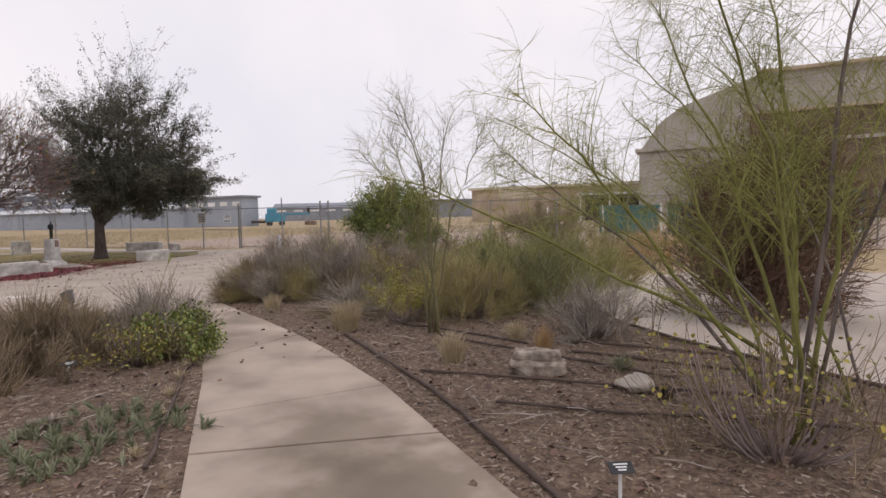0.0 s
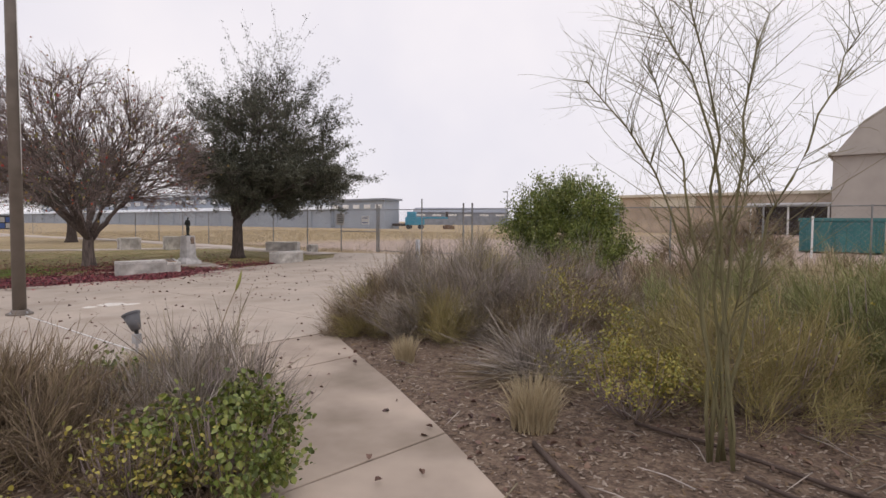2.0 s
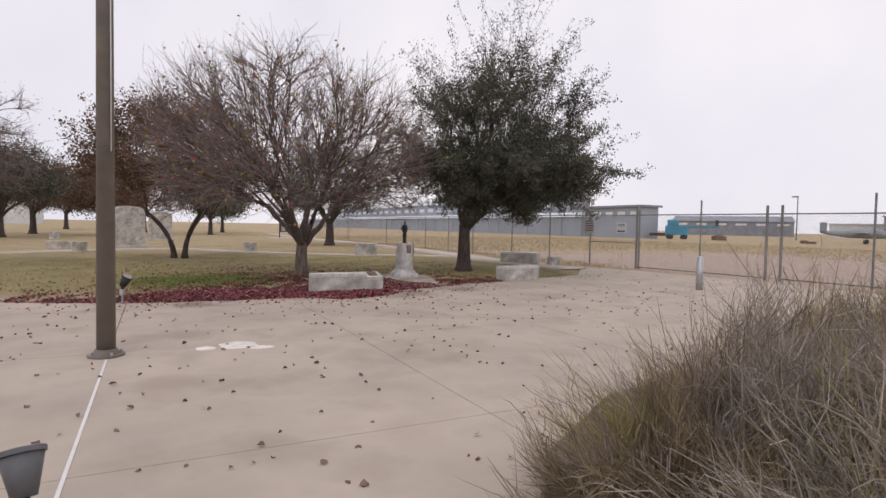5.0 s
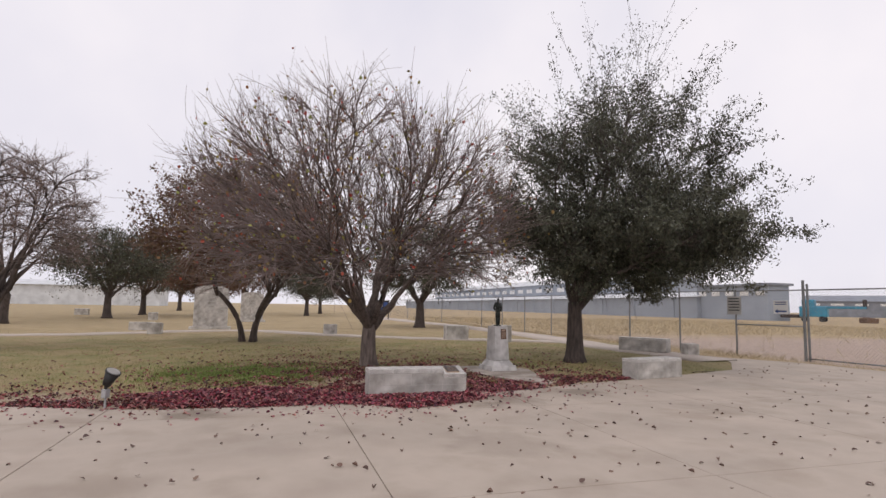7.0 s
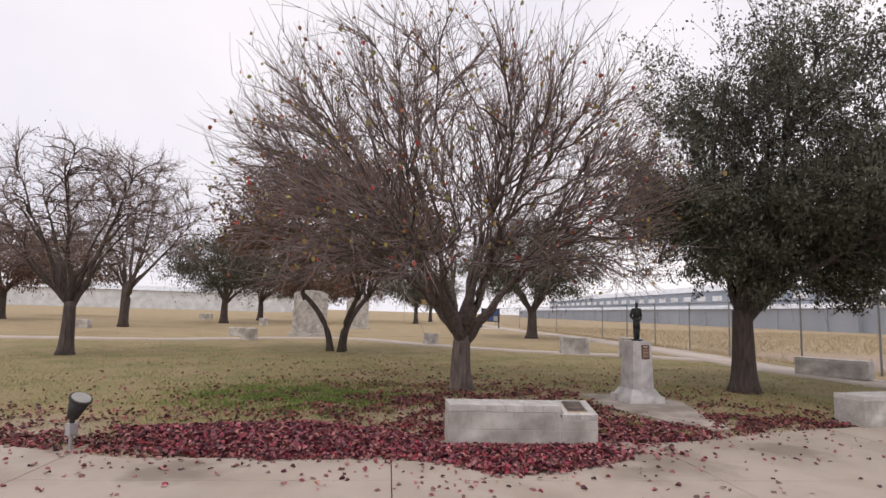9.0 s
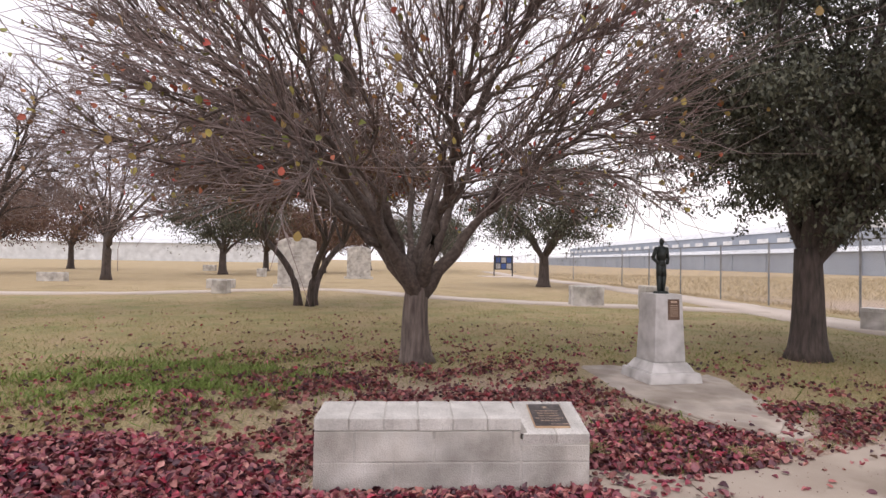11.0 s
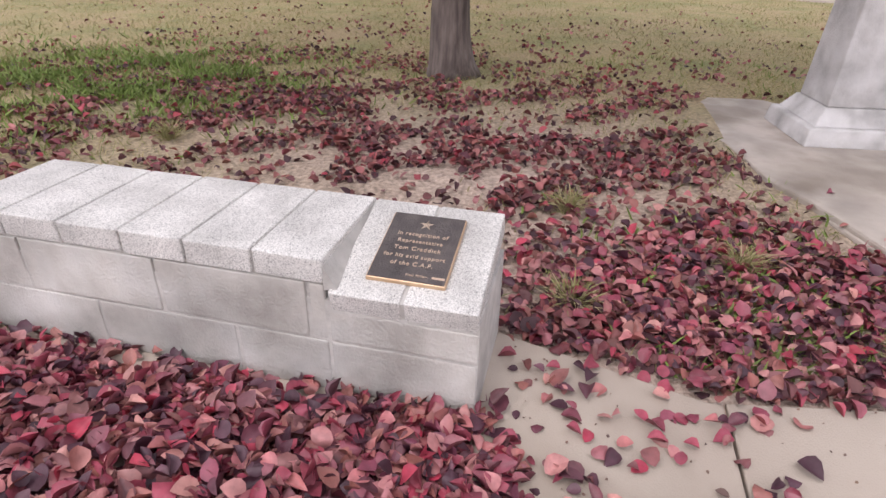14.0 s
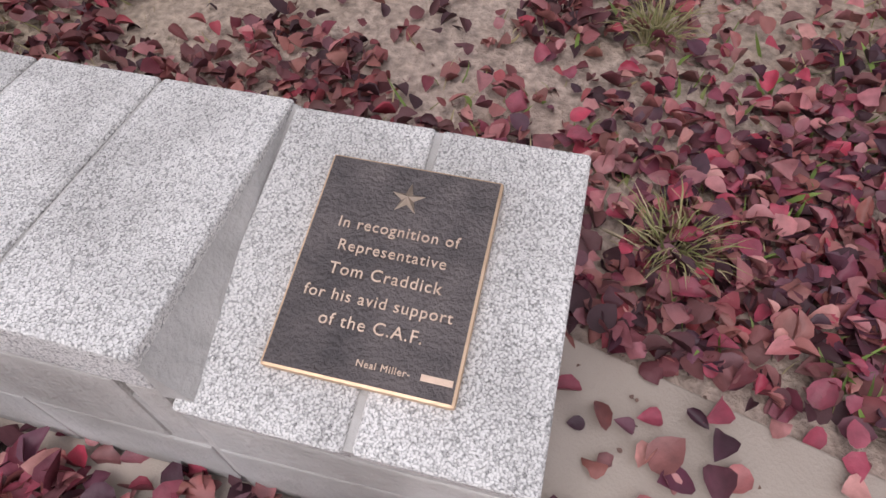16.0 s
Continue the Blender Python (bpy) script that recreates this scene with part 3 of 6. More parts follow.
def ribbon(name, pts, width, material, label, lift=0.02):
    """A walk of even width laid along the ground."""
    p = []
    for a, b in zip(pts[:-1], pts[1:]):
        n = max(2, int(math.hypot(b[0] - a[0], b[1] - a[1]) / 0.6))
        p += [(a[0] + (b[0] - a[0]) * i / n, a[1] + (b[1] - a[1]) * i / n) for i in range(n)]
    p.append(pts[-1])
    p = np.array(p, float)
    for _ in range(8):
        p[1:-1] = (p[:-2] + 2 * p[1:-1] + p[2:]) / 4
    d = np.gradient(p, axis=0)
    d /= np.linalg.norm(d, axis=1)[:, None]
    nrm = np.stack([-d[:, 1], d[:, 0]], 1)
    z = ground_z(p[:, 0], p[:, 1]) + lift
    g = Geo()
    rows = []
    for off, dz in ((-0.5, -0.15), (-0.5, 0.0), (0.5, 0.0), (0.5, -0.15)):
        q = p + nrm * off * width
        rows.append(np.stack([q[:, 0], q[:, 1], z + dz], 1))
    v = np.concatenate(rows)
    n = len(p)
    f = []
    for k in range(3):
        for i in range(n - 1):
            a, b = k * n + i, (k + 1) * n + i
            f += [[a, a + 1, b + 1], [a, b + 1, b]]
    g.add(v, f)
    return tagged(link(name, g.mesh(name, material)), label, "path", kind="structure")


ribbon("lawn_walk_1", [(-27, -12), (-29, -2), (-29.7, 3.0), (-32.5, 5.0), (-33.5, 8.0), (-29.2, 11), (-27.6, 13.6), (-26.2, 17.0), (-25.6, 18.8)], 1.1, M_WALK, "pale concrete walk curving across the dry lawn", 0.03)
ribbon("lawn_walk_2", [(-19.4, 19.4), (-23.2, 18.6), (-29, 19.2), (-40, 19.4), (-52, 18.4), (-75, 19)], 1.5, M_WALK, "wide pale concrete walk running beside the fence", 0.03)


# ---- joints, stains ----
def strip(name, a, b, w, h, material, label, category):
    v = Vector((b[0] - a[0], b[1] - a[1]))
    bm = box(v.length, w, h, (0, 0, 0), min(w, h) * 0.3)
    ob = part(name, bm, material, None, "", Matrix.Translation(((a[0] + b[0]) / 2, (a[1] + b[1]) / 2, 0.001)) @ Matrix.Rotation(math.atan2(v.y, v.x), 4, "Z"))
    return tagged(ob, label, category)


strip("joint_sealant", (-10.9, 6.735), (-7.2, 6.735), 0.022, 0.004, M_SEAL, "white sealant bead run along a plaza joint", "sealant")


def blot(name, x, y, rx, ry, material, label):
    pts = []
    for k in range(28):
        t = k * 2 * math.pi / 28
        r = 1 + 0.28 * noise.noise(Vector((math.cos(t) * 1.5 + x, math.sin(t) * 1.5 + y, 3.0)))
        pts.append((x + rx * r * math.cos(t), y + ry * r * math.sin(t)))
    tagged(part(name, prism(pts, 0.0, 0.0022), material), label, "stain")


blot("white_stain", -11.15, 7.95, 0.2, 0.2, M_STAIN, "chalky white spill dried on the concrete plaza")
blot("white_stain", -10.95, 8.17, 0.09, 0.13, M_STAIN, "small chalky splash beside the white spill")
blot("white_stain", -11.1, 7.62, 0.1, 0.1, M_STAIN, "small chalky splash beside the white spill")


# ---- trees ----
LEAF_V = [(0, 0, 0), (0.25, 0.10, 0.06), (0.39, 0.33, 0.13), (0.36, 0.6, 0.12), (0.2, 0.82, 0.05), (0, 1.0, -0.03), (-0.2, 0.82, 0.05), (-0.36, 0.6, 0.12), (-0.39, 0.33, 0.13), (-0.25, 0.10, 0.06), (0, 0.5, 0.0)]
LEAF_F = [(10, i, i + 1) for i in range(9)] + [(10, 9, 0)]
SMALL_V = [(0, 0, 0), (0.24, 0.5, 0.03), (0, 1, 0), (-0.24, 0.5, 0.03)]
SMALL_F = [(0, 1, 2), (0, 2, 3)]


def turns(n, tilt=3.14, rng=R):
    """Random rotations; tilt: how far from lying flat."""
    az, ti, ro = rng.uniform(0, 6.283, n), rng.uniform(-tilt, tilt, n), rng.uniform(-tilt, tilt, n)
    ca, sa, ct, st, cr, sr = np.cos(az), np.sin(az), np.cos(ti), np.sin(ti), np.cos(ro), np.sin(ro)
    o, e = np.zeros(n), np.ones(n)
    za = np.stack([ca, -sa, o, sa, ca, o, o, o, e], 1).reshape(n, 3, 3)
    xa = np.stack([e, o, o, o, ct, -st, o, st, ct], 1).reshape(n, 3, 3)
    ya = np.stack([cr, o, sr, o, e, o, -sr, o, cr], 1).reshape(n, 3, 3)
    return za @ xa @ ya


def bez(p, c, q, n):
    t = np.linspace(0, 1, n)[:, None]
    return (1 - t) ** 2 * p + 2 * t * (1 - t) * c + t * t * q


def in_crown(n, centre, radii, rng, low=0.0, lump=0.25, seed=0.0, bottom=-1.0, under=1.0):
    """Points in a lumpy ellipsoid; low: how empty the core is."""
    out = []
    while len(out) < n:
        d = rng.normal(size=3)
        d /= np.linalg.norm(d)
        if d[2] < bottom:
            continue
        k = 1 + lump * noise.noise(Vector((d[0] * 2.2 + seed, d[1] * 2.2, d[2] * 2.2))) + 0.5 * lump * noise.noise(Vector((d[0] * 6 + seed, d[1] * 6, d[2] * 6)))
        r = (low ** 3 + (1 - low ** 3) * rng.random()) ** (1 / 3)
        o = d * np.array(radii) * r * k
        o[2] *= under if o[2] < 0 else 1
        out.append(np.array(centre) + o)
    return np.array(out)


def tree(name, label, at, trunk_r, fork, centre, radii, counts, leaves, bark, twig, leaf_mat, leaf_size=0.06, seed=1, lump=0.25, low=0.3, stems=1, rise=0.6,
         bottom=-0.6, group="", leaf_low=0.0, twig_r=0.006, lean=(0, 0), leaf_spread=0.12, flare=1.5, straight=0.8, under=1.0, mid=0, core=0.45, thin_top=0.0, sprays=0, limb_bark=None, limb_r=0.5, spray_len=0.95):
    """A tree whose limbs, boughs and twigs reach for points spread through its crown."""
    rng = np.random.default_rng(seed)
    base = np.array([at[0], at[1], float(ground_z(np.array([at[0]]), np.array([at[1]]))[0]) - 0.05])
    ob = thing(name, label, "tree", group, Matrix.Translation(base))
    cen = np.array(centre, float)
    limb_bark = limb_bark or bark
    gt, nodes, dirs = Geo(), [], []
    n_limb, n_bough, n_twig, n_sub = counts
    limb_to = in_crown(n_limb, cen, np.array(radii) * 0.72, rng, 0.8, lump, seed, bottom * (0.1 if mid else 0.5), under)
    if mid:
        limb_to = np.array([0, 0, fork]) + (limb_to - np.array([0, 0, fork])) * 0.55
    forks = []
    for s in range(stems):
        ang = s * 6.283 / max(1, stems) + rng.uniform(0, 1)
        off = np.array([math.cos(ang), math.sin(ang), 0]) * (0.2 if stems > 1 else 0)
        top = off * (5.0 if stems > 1 else 0) + np.array([lean[0], lean[1], fork])
        ctrl = off + np.array([rng.uniform(-0.08, 0.08), rng.uniform(-0.08, 0.08), fork * 0.55])
        pts = bez(off, ctrl, top, 9)
        t = np.linspace(0, 1, 9)
        rad = trunk_r * (1 - 0.25 * t) * (1 + (flare - 1) * np.exp(-t * 9))
        gt.tube(pts, rad, 14)
        forks.append(top)
    link("trunk", gt.mesh("trunk", bark), ob)
    me = ob.children[0].data
    me.polygons.foreach_set("use_smooth", [True] * len(me.polygons))
    for k, q in enumerate(limb_to):
        gl = Geo()
        f = forks[k % stems] if stems == 1 else min(forks, key=lambda a: np.hypot(*(a - q)[:2]))
        span = np.linalg.norm(q - f)
        start = f - np.array([0, 0, trunk_r * rng.uniform(0.3, 1.6)])
        ctrl = f + (q - f) * 0.35 + np.array([0, 0, 1]) * span * (rise - 0.5) * 0.5 + rng.normal(size=3) * span * 0.05
        pts = bez(start, ctrl, q, 9)
        pts[2:] += rng.normal(size=(7, 3)) * span * 0.012
        gl.tube(pts, np.linspace(1, 0.22, 9) ** 1.25 * trunk_r * limb_r * rng.uniform(0.7, 1.1), 8)
        dd = np.gradient(pts, axis=0)
        link("limb", gl.mesh("limb", limb_bark), ob)
        nodes.append(pts[3:]), dirs.append(dd[3:])
    gl = Geo()
    P, D = np.concatenate(nodes), np.concatenate(dirs)

    def level(targets, r0, r1, seg, sides, geo, P, D, out_bias):
        np_, nd_ = [], []
        for q in targets:
            v = q - P
            ln = np.linalg.norm(v, axis=1) + 1e-9
            bend = 1 - np.einsum("ij,ij->i", v, D) / (ln * (np.linalg.norm(D, axis=1) + 1e-9))
            cost = ln * (1 + straight * bend) + 0.8 * np.maximum(0, -(v[:, 2])) * out_bias + 0.25 * np.maximum(0, np.linalg.norm(P - cen, axis=1) - np.linalg.norm(q - cen))
            k = int(np.argmin(cost + rng.random(len(P)) * 0.08))
            p, d = P[k], D[k] / (np.linalg.norm(D[k]) + 1e-9)
            span = np.linalg.norm(q - p)
            if span < 0.02:
                continue
            pts = bez(p, p + d * span * (0.28 if mid else 0.45), q, seg)
            pts[1:-1] += rng.normal(size=(seg - 2, 3)) * span * 0.02
            geo.tube(pts, np.linspace(r0, r1, seg), sides)
            np_.append(pts[1:]), nd_.append(np.gradient(pts, axis=0)[1:])
        return np.concatenate(np_), np.concatenate(nd_)

    if mid:
        Pm, Dm = level(in_crown(mid, cen, np.array(radii) * 0.8, rng, 0.8, lump, seed, bottom, under), trunk_r * 0.17, trunk_r * 0.05, 9, 6, gl, P, D, 1)
        P, D = np.concatenate([P, Pm]), np.concatenate([D, Dm])
    P1, D1 = level(in_crown(n_bough, cen, np.array(radii) * 0.9, rng, low, lump, seed, bottom, under), trunk_r * (0.075 if mid else 0.12), twig_r * 1.5, 7, 5, gl, P, D, 1)
    link("branchwork", gl.mesh("branchwork", limb_bark), ob)["kind"] = "stuff"
    gw = Geo()
    tips = in_crown(n_twig, cen, radii, rng, core, lump, seed, bottom, under)
    P2, D2 = level(tips, twig_r * 1.5, twig_r * 0.6, 5, 3, gw, np.concatenate([P, P1]), np.concatenate([D, D1]), 0.6)
    if n_sub:
        k = rng.integers(0, len(P2), n_sub)
        d = D2[k] / (np.linalg.norm(D2[k], axis=1)[:, None] + 1e-9)
        ln = rng.uniform(0.12, 0.5, n_sub)[:, None] * (np.mean(radii) / 3.5)
        q = P2[k] + (d + rng.normal(size=(n_sub, 3)) * 0.45 + np.array([0, 0, 0.15])) * ln
        for a, dd, b in zip(P2[k], d, q):
            gw.tube(np.stack([a, (a + b) / 2 + dd * 0.03, b]), (twig_r * 0.7, twig_r * 0.55, twig_r * 0.35), 3)
        P3 = np.concatenate([P2, q])
    else:
        P3 = P2
    if sprays:
        rel = (P2 - cen) / np.array(radii)
        edge = np.nonzero((np.linalg.norm(rel, axis=1) > 0.7) & (P2[:, 2] > fork + 0.5))[0]
        extra = []
        for k in rng.choice(edge, sprays):
            d = rel[k] / np.linalg.norm(rel[k]) + rng.normal(size=3) * 0.4 + np.array([0, 0, 0.25])
            ln = rng.uniform(0.3, spray_len)
            q = P2[k] + d * ln
            pts = bez(P2[k], P2[k] + d * ln * 0.5 + np.array([0, 0, 0.12]), q, 6)
            gw.tube(pts, np.linspace(twig_r * 0.9, twig_r * 0.3, 6), 3)
            for _ in range(3):
                extra.append(pts[1:])
                i = rng.integers(1, 5)
                side = pts[i] + (d * 0.5 + rng.normal(size=3) * 0.5) * ln * 0.4
                gw.tube(np.stack([pts[i], (pts[i] + side) / 2 + np.array([0, 0, 0.02]), side]), (twig_r * 0.6, twig_r * 0.5, twig_r * 0.3), 3)
                extra.append(np.stack([pts[i] * 0.4 + side * 0.6, side, side]))
        P3 = np.concatenate([P3] + extra)
    link("twig_crown", gw.mesh("twig_crown", twig), ob)["kind"] = "stuff"
    if leaves:
        g = Geo()
        ok = P3[P3[:, 2] > leaf_low]
        wt = np.exp(-ok[:, 2] / thin_top) if thin_top else np.ones(len(ok))
        pos = ok[rng.choice(len(ok), leaves, p=wt / wt.sum())] + rng.normal(size=(leaves, 3)) * leaf_spread
        big = 0.055 < leaf_size < 0.08 and leaves < 60000
        g.scatter(LEAF_V if big else SMALL_V, LEAF_F if big else SMALL_F, pos, turns(leaves, 1.6, rng), rng.uniform(0.6, 1.25, leaves) * leaf_size)
        link("foliage", g.mesh("foliage", leaf_mat), ob)["kind"] = "stuff"
    return ob


tree("pear_tree", "bare grey ornamental pear tree with a few red leaves", (-18.8, 10.4), 0.165, 0.95, (0.15, -0.35, 3.1), (3.35, 3.6, 2.4), (17, 340, 3000, 10500), 2400,
     M_BARK, M_PEARTWIG, M_PEARLEAF, 0.056, 11, 0.2, 0.45, leaf_spread=0.03, rise=0.42, bottom=-0.72, twig_r=0.0055, flare=1.45, straight=5.0, mid=70, limb_bark=M_LIMB, limb_r=0.6)
tree("live_oak_tree", "dark olive evergreen oak with a dense drooping crown", (-19.2, 15.2), 0.2, 1.4, (0.0, 1.15, 3.2), (2.55, 2.6, 3.2), (13, 260, 2100, 9500), 190000,
     M_BARKD, M_BARKD, M_OAKLEAF, 0.066, 5, 0.6, 0.2, rise=0.6, bottom=-0.97, twig_r=0.005, leaf_spread=0.055, flare=1.5, under=0.5, core=0.2, thin_top=3.2, sprays=420, spray_len=1.25, leaf_low=1.5)
tree("three_stem_tree", "three-stemmed tree still holding dull russet leaves", (-26.0, 7.9), 0.085, 1.55, (0, 0, 3.35), (3.2, 3.4, 2.3), (13, 130, 1200, 3600), 36000,
     M_BARKD, M_TWIGR, M_RUSTLEAF, 0.07, 8, 0.3, 0.35, stems=3, bottom=-0.95, leaf_spread=0.1, under=0.5, leaf_low=1.95)
tree("bare_tree", "bare multi-limbed tree on the dry lawn", (-23.3, 2.3), 0.15, 1.2, (0, 0, 2.95), (2.15, 2.15, 2.0), (11, 110, 1000, 3500), 2600, M_BARKD, M_PEARTWIG, M_BROWNLEAF, 0.05, 21, 0.25, 0.4,
     bottom=-0.6, group="lawn trees")
tree("bare_tree", "double-stemmed grey tree with thin brown foliage", (-39.6, -3.7), 0.18, 2.2, (0, 0, 5.2), (3.5, 3.7, 3.7), (12, 110, 1000, 3200), 13000, M_BARKD, M_PEARTWIG, M_BROWNLEAF, 0.055, 22, 0.3, 0.35,
     stems=2, bottom=-0.6, group="lawn trees", leaf_spread=0.08, twig_r=0.009)
tree("lawn_oak", "spreading olive-green tree on the dry lawn", (-38.0, 16.4), 0.26, 1.6, (0, 0, 3.8), (3.8, 4.0, 2.6), (11, 90, 800, 1600), 26000, M_BARKD, M_BARKD, M_OAKLEAF, 0.12, 23, 0.3, 0.3,
     bottom=-0.95, group="lawn trees", leaf_spread=0.16, twig_r=0.009, under=0.85, core=0.3)
tree("lawn_oak", "spreading olive-green tree on the dry lawn", (-50.5, -1.9), 0.26, 1.7, (0, 0, 3.9), (4.0, 4.2, 2.5), (10, 80, 700, 1400), 21000, M_BARKD, M_BARKD, M_OAKLEAF, 0.15, 24, 0.3, 0.3,
     bottom=-0.95, group="lawn trees", leaf_spread=0.2, twig_r=0.01, under=0.85, core=0.3)
tree("russet_tree", "rounded tree with dull red-brown leaves", (-62.0, -2.0), 0.26, 1.8, (0, 0, 4.2), (4.6, 4.6, 2.7), (10, 80, 600, 1200), 15000, M_BARKD, M_TWIGR, M_RUSTLEAF, 0.16, 25, 0.3, 0.3,
     bottom=-0.95, group="lawn trees", leaf_spread=0.22, twig_r=0.012, under=0.85, core=0.3)
for k, (x, y, s, lm, wood) in enumerate(((-66, 12, 1.0, M_OAKLEAF, M_BARKD), (-58, 3.5, 0.9, M_RUSTLEAF, M_TWIGR), (-74, 6, 1.1, M_RUSTLEAF, M_TWIGR), (-80, 14.5, 1.0, M_OAKLEAF, M_BARKD),
                                         (-47, -14, 1.0, M_BROWNLEAF, M_TWIG), (-60, -17, 1.1, M_RUSTLEAF, M_TWIGR), (-38, -14.5, 0.9, M_OAKLEAF, M_BARKD), (-90, -3, 1.2, M_OAKLEAF, M_BARKD))):
    tree("lawn_tree", "distant broad tree with thin winter foliage", (x, y), 0.22 * s, 1.8 * s, (0, 0, 3.75 * s), (3.8 * s, 3.8 * s, 2.5 * s), (9, 60, 420, 700), 11000, M_BARKD, wood, lm, 0.19, 40 + k, 0.3, 0.3,
         bottom=-0.95, group="lawn trees", leaf_spread=0.25, twig_r=0.014, under=0.85, core=0.3)


# ---- shrubs and grasses ----
def blades(geo, base, tip, bend, width, rng):
    """Curved tapering blades from base to tip, each of five triangles."""
    n = len(base)
    d = tip - base
    side = np.cross(d, rng.normal(size=(n, 3)))
    side /= np.linalg.norm(side, axis=1)[:, None] + 1e-9
    side *= np.asarray(width).reshape(-1, 1) * 0.5
    rows = []
    for t, w in ((0.0, 0.8), (0.4, 1.0), (0.75, 0.7)):
        c = base + d * t + bend * (t * (1 - t) * 2)
        rows += [c - side * w, c + side * w]
    rows.append(tip)
    v = np.stack(rows, 1)
    tf = np.array([(0, 1, 3), (0, 3, 2), (2, 3, 5), (2, 5, 4), (4, 5, 6)])
    f = tf[None] + (np.arange(n) * 7)[:, None, None]
    geo.add(v.reshape(-1, 3), f.reshape(-1, 3))


def tuft(name, label, x, y, h, r, n, material, width=0.005, base_r=0.12, droop=0.25, seed=1, group="", upright=0.5, part_name="foliage", category="grass", wild=0.0):
    """A clump of blades that fan out from its crown."""
    rng = np.random.default_rng(seed)
    ob = thing(name, label, category, group, Matrix.Translation((x, y, float(ground_z(np.array([x]), np.array([y]))[0]) - 0.01)))
    g = Geo()
    a, q = rng.uniform(0, 6.283, n), np.sqrt(rng.random(n))
    base = np.stack([np.cos(a) * q * base_r, np.sin(a) * q * base_r, np.zeros(n)], 1)
    hh = h * rng.uniform(0.45, 1.05, n) * (1 - 0.45 * q * (1 - upright))
    out = r * q * rng.uniform(0.6 - 0.4 * wild, 1.1 + 0.2 * wild, n)
    hh *= 1 - wild * rng.random(n) * 0.7 - 0.3 * wild * np.sin(a * 2 + seed)
    a2 = a + rng.normal(size=n) * (0.35 + 0.5 * wild)
    tip = np.stack([np.cos(a2) * out, np.sin(a2) * out, hh], 1)
    bend = np.stack([-np.cos(a2) * out * droop, -np.sin(a2) * out * droop, hh * droop], 1) + rng.normal(size=(n, 3)) * 0.02
    blades(g, base, tip, bend, width * rng.uniform(0.6, 1.3, n), rng)
    link(part_name, g.mesh(part_name, material), ob)
    return ob


def brush(name, label, x, y, h, rx, ry, n, material, width=0.004, seed=1, stem=M_TWIG, tips=None, stems=60, group="", flat=0.6, length=0.35, out=0.5, lump=0.3, z_low=0.12, mix=None):
    """A dense twiggy shrub: woody stems and a mass of fine upright shoots through its volume."""
    rng = np.random.default_rng(seed)
    ob = thing(name, label, "shrub", group, Matrix.Translation((x, y, float(ground_z(np.array([x]), np.array([y]))[0]) - 0.01)))
    g = Geo()
    for k in range(stems):
        a, q = rng.uniform(0, 6.283), math.sqrt(rng.random())
        tipp = np.array([math.cos(a) * rx * q * 0.8, math.sin(a) * ry * q * 0.8, h * rng.uniform(0.5, 0.85)])
        b0 = np.array([math.cos(a) * rx * 0.2 * q, math.sin(a) * ry * 0.2 * q, 0])
        g.tube(bez(b0, (b0 + tipp) / 2 + np.array([tipp[0] * 0.25, tipp[1] * 0.25, -0.08 * h]), tipp, 5), np.linspace(0.007, 0.0025, 5), 3)
    link("woody_base", g.mesh("woody_base", stem), ob)
    g = Geo()
    nc = max(24, n // 46)
    a, q = rng.uniform(0, 6.283, nc), rng.random(nc) ** 0.6
    lumpv = 1 + lump * np.sin(a * 3 + seed) * np.sin(a * 5 + seed * 2.1) + lump * 0.4 * np.sin(a * 11 + seed)
    cx, cy = np.cos(a) * rx * q * lumpv, np.sin(a) * ry * q * lumpv
    topz = h * (1 - flat * q ** 2.2) * rng.uniform(0.75, 1.1, nc)
    cz = z_low * h + (topz - z_low * h) * rng.random(nc) ** 0.6
    cd = np.stack([cx * out / max(rx, 0.01), cy * out / max(ry, 0.01), np.full(nc, 1.0)], 1) + rng.normal(size=(nc, 3)) * 0.45
    cd /= np.linalg.norm(cd, axis=1)[:, None]
    k = rng.integers(0, nc, n)
    along_c = (rng.random(n) - 0.5) * length * h * 0.9
    base = np.stack([cx, cy, cz - length * h * 0.5], 1)[k] + cd[k] * along_c[:, None] + rng.normal(size=(n, 3)) * 0.035 * h
    base[:, 2] = np.maximum(base[:, 2], 0.0)
    d = cd[k] + rng.normal(size=(n, 3)) * 0.3
    d /= np.linalg.norm(d, axis=1)[:, None]
    tip = base + d * (length * h * rng.uniform(0.35, 1.25, n))[:, None]
    bow, wid = rng.normal(size=(n, 3)) * 0.07 * h, width * rng.uniform(0.6, 1.4, n)
    other = (np.sin(cx * 4 + seed) * np.sin(cy * 4 + cz * 3) > 0.15)[k] if mix else np.zeros(n, bool)
    blades(g, base[~other], tip[~other], bow[~other], wid[~other], rng)
    link("foliage", g.mesh("foliage", material), ob)["kind"] = "stuff"
    if mix:
        g = Geo()
        blades(g, base[other], tip[other], bow[other], wid[other], rng)
        link("dry_growth", g.mesh("dry_growth", mix), ob, "olive-brown dry shoots")["kind"] = "stuff"
    if tips:
        leaf_m, cnt, size, zlo = tips
        g = Geo()
        k = rng.integers(0, n, cnt)
        pos = tip[k] + rng.normal(size=(cnt, 3)) * 0.03
        pos = pos[pos[:, 2] > zlo * h]
        g.scatter(LEAF_V, LEAF_F, pos, turns(len(pos), 1.3, rng), rng.uniform(0.6, 1.3, len(pos)) * size)
        link("leaf_growth", g.mesh("leaf_growth", leaf_m), ob)["kind"] = "stuff"
    return ob


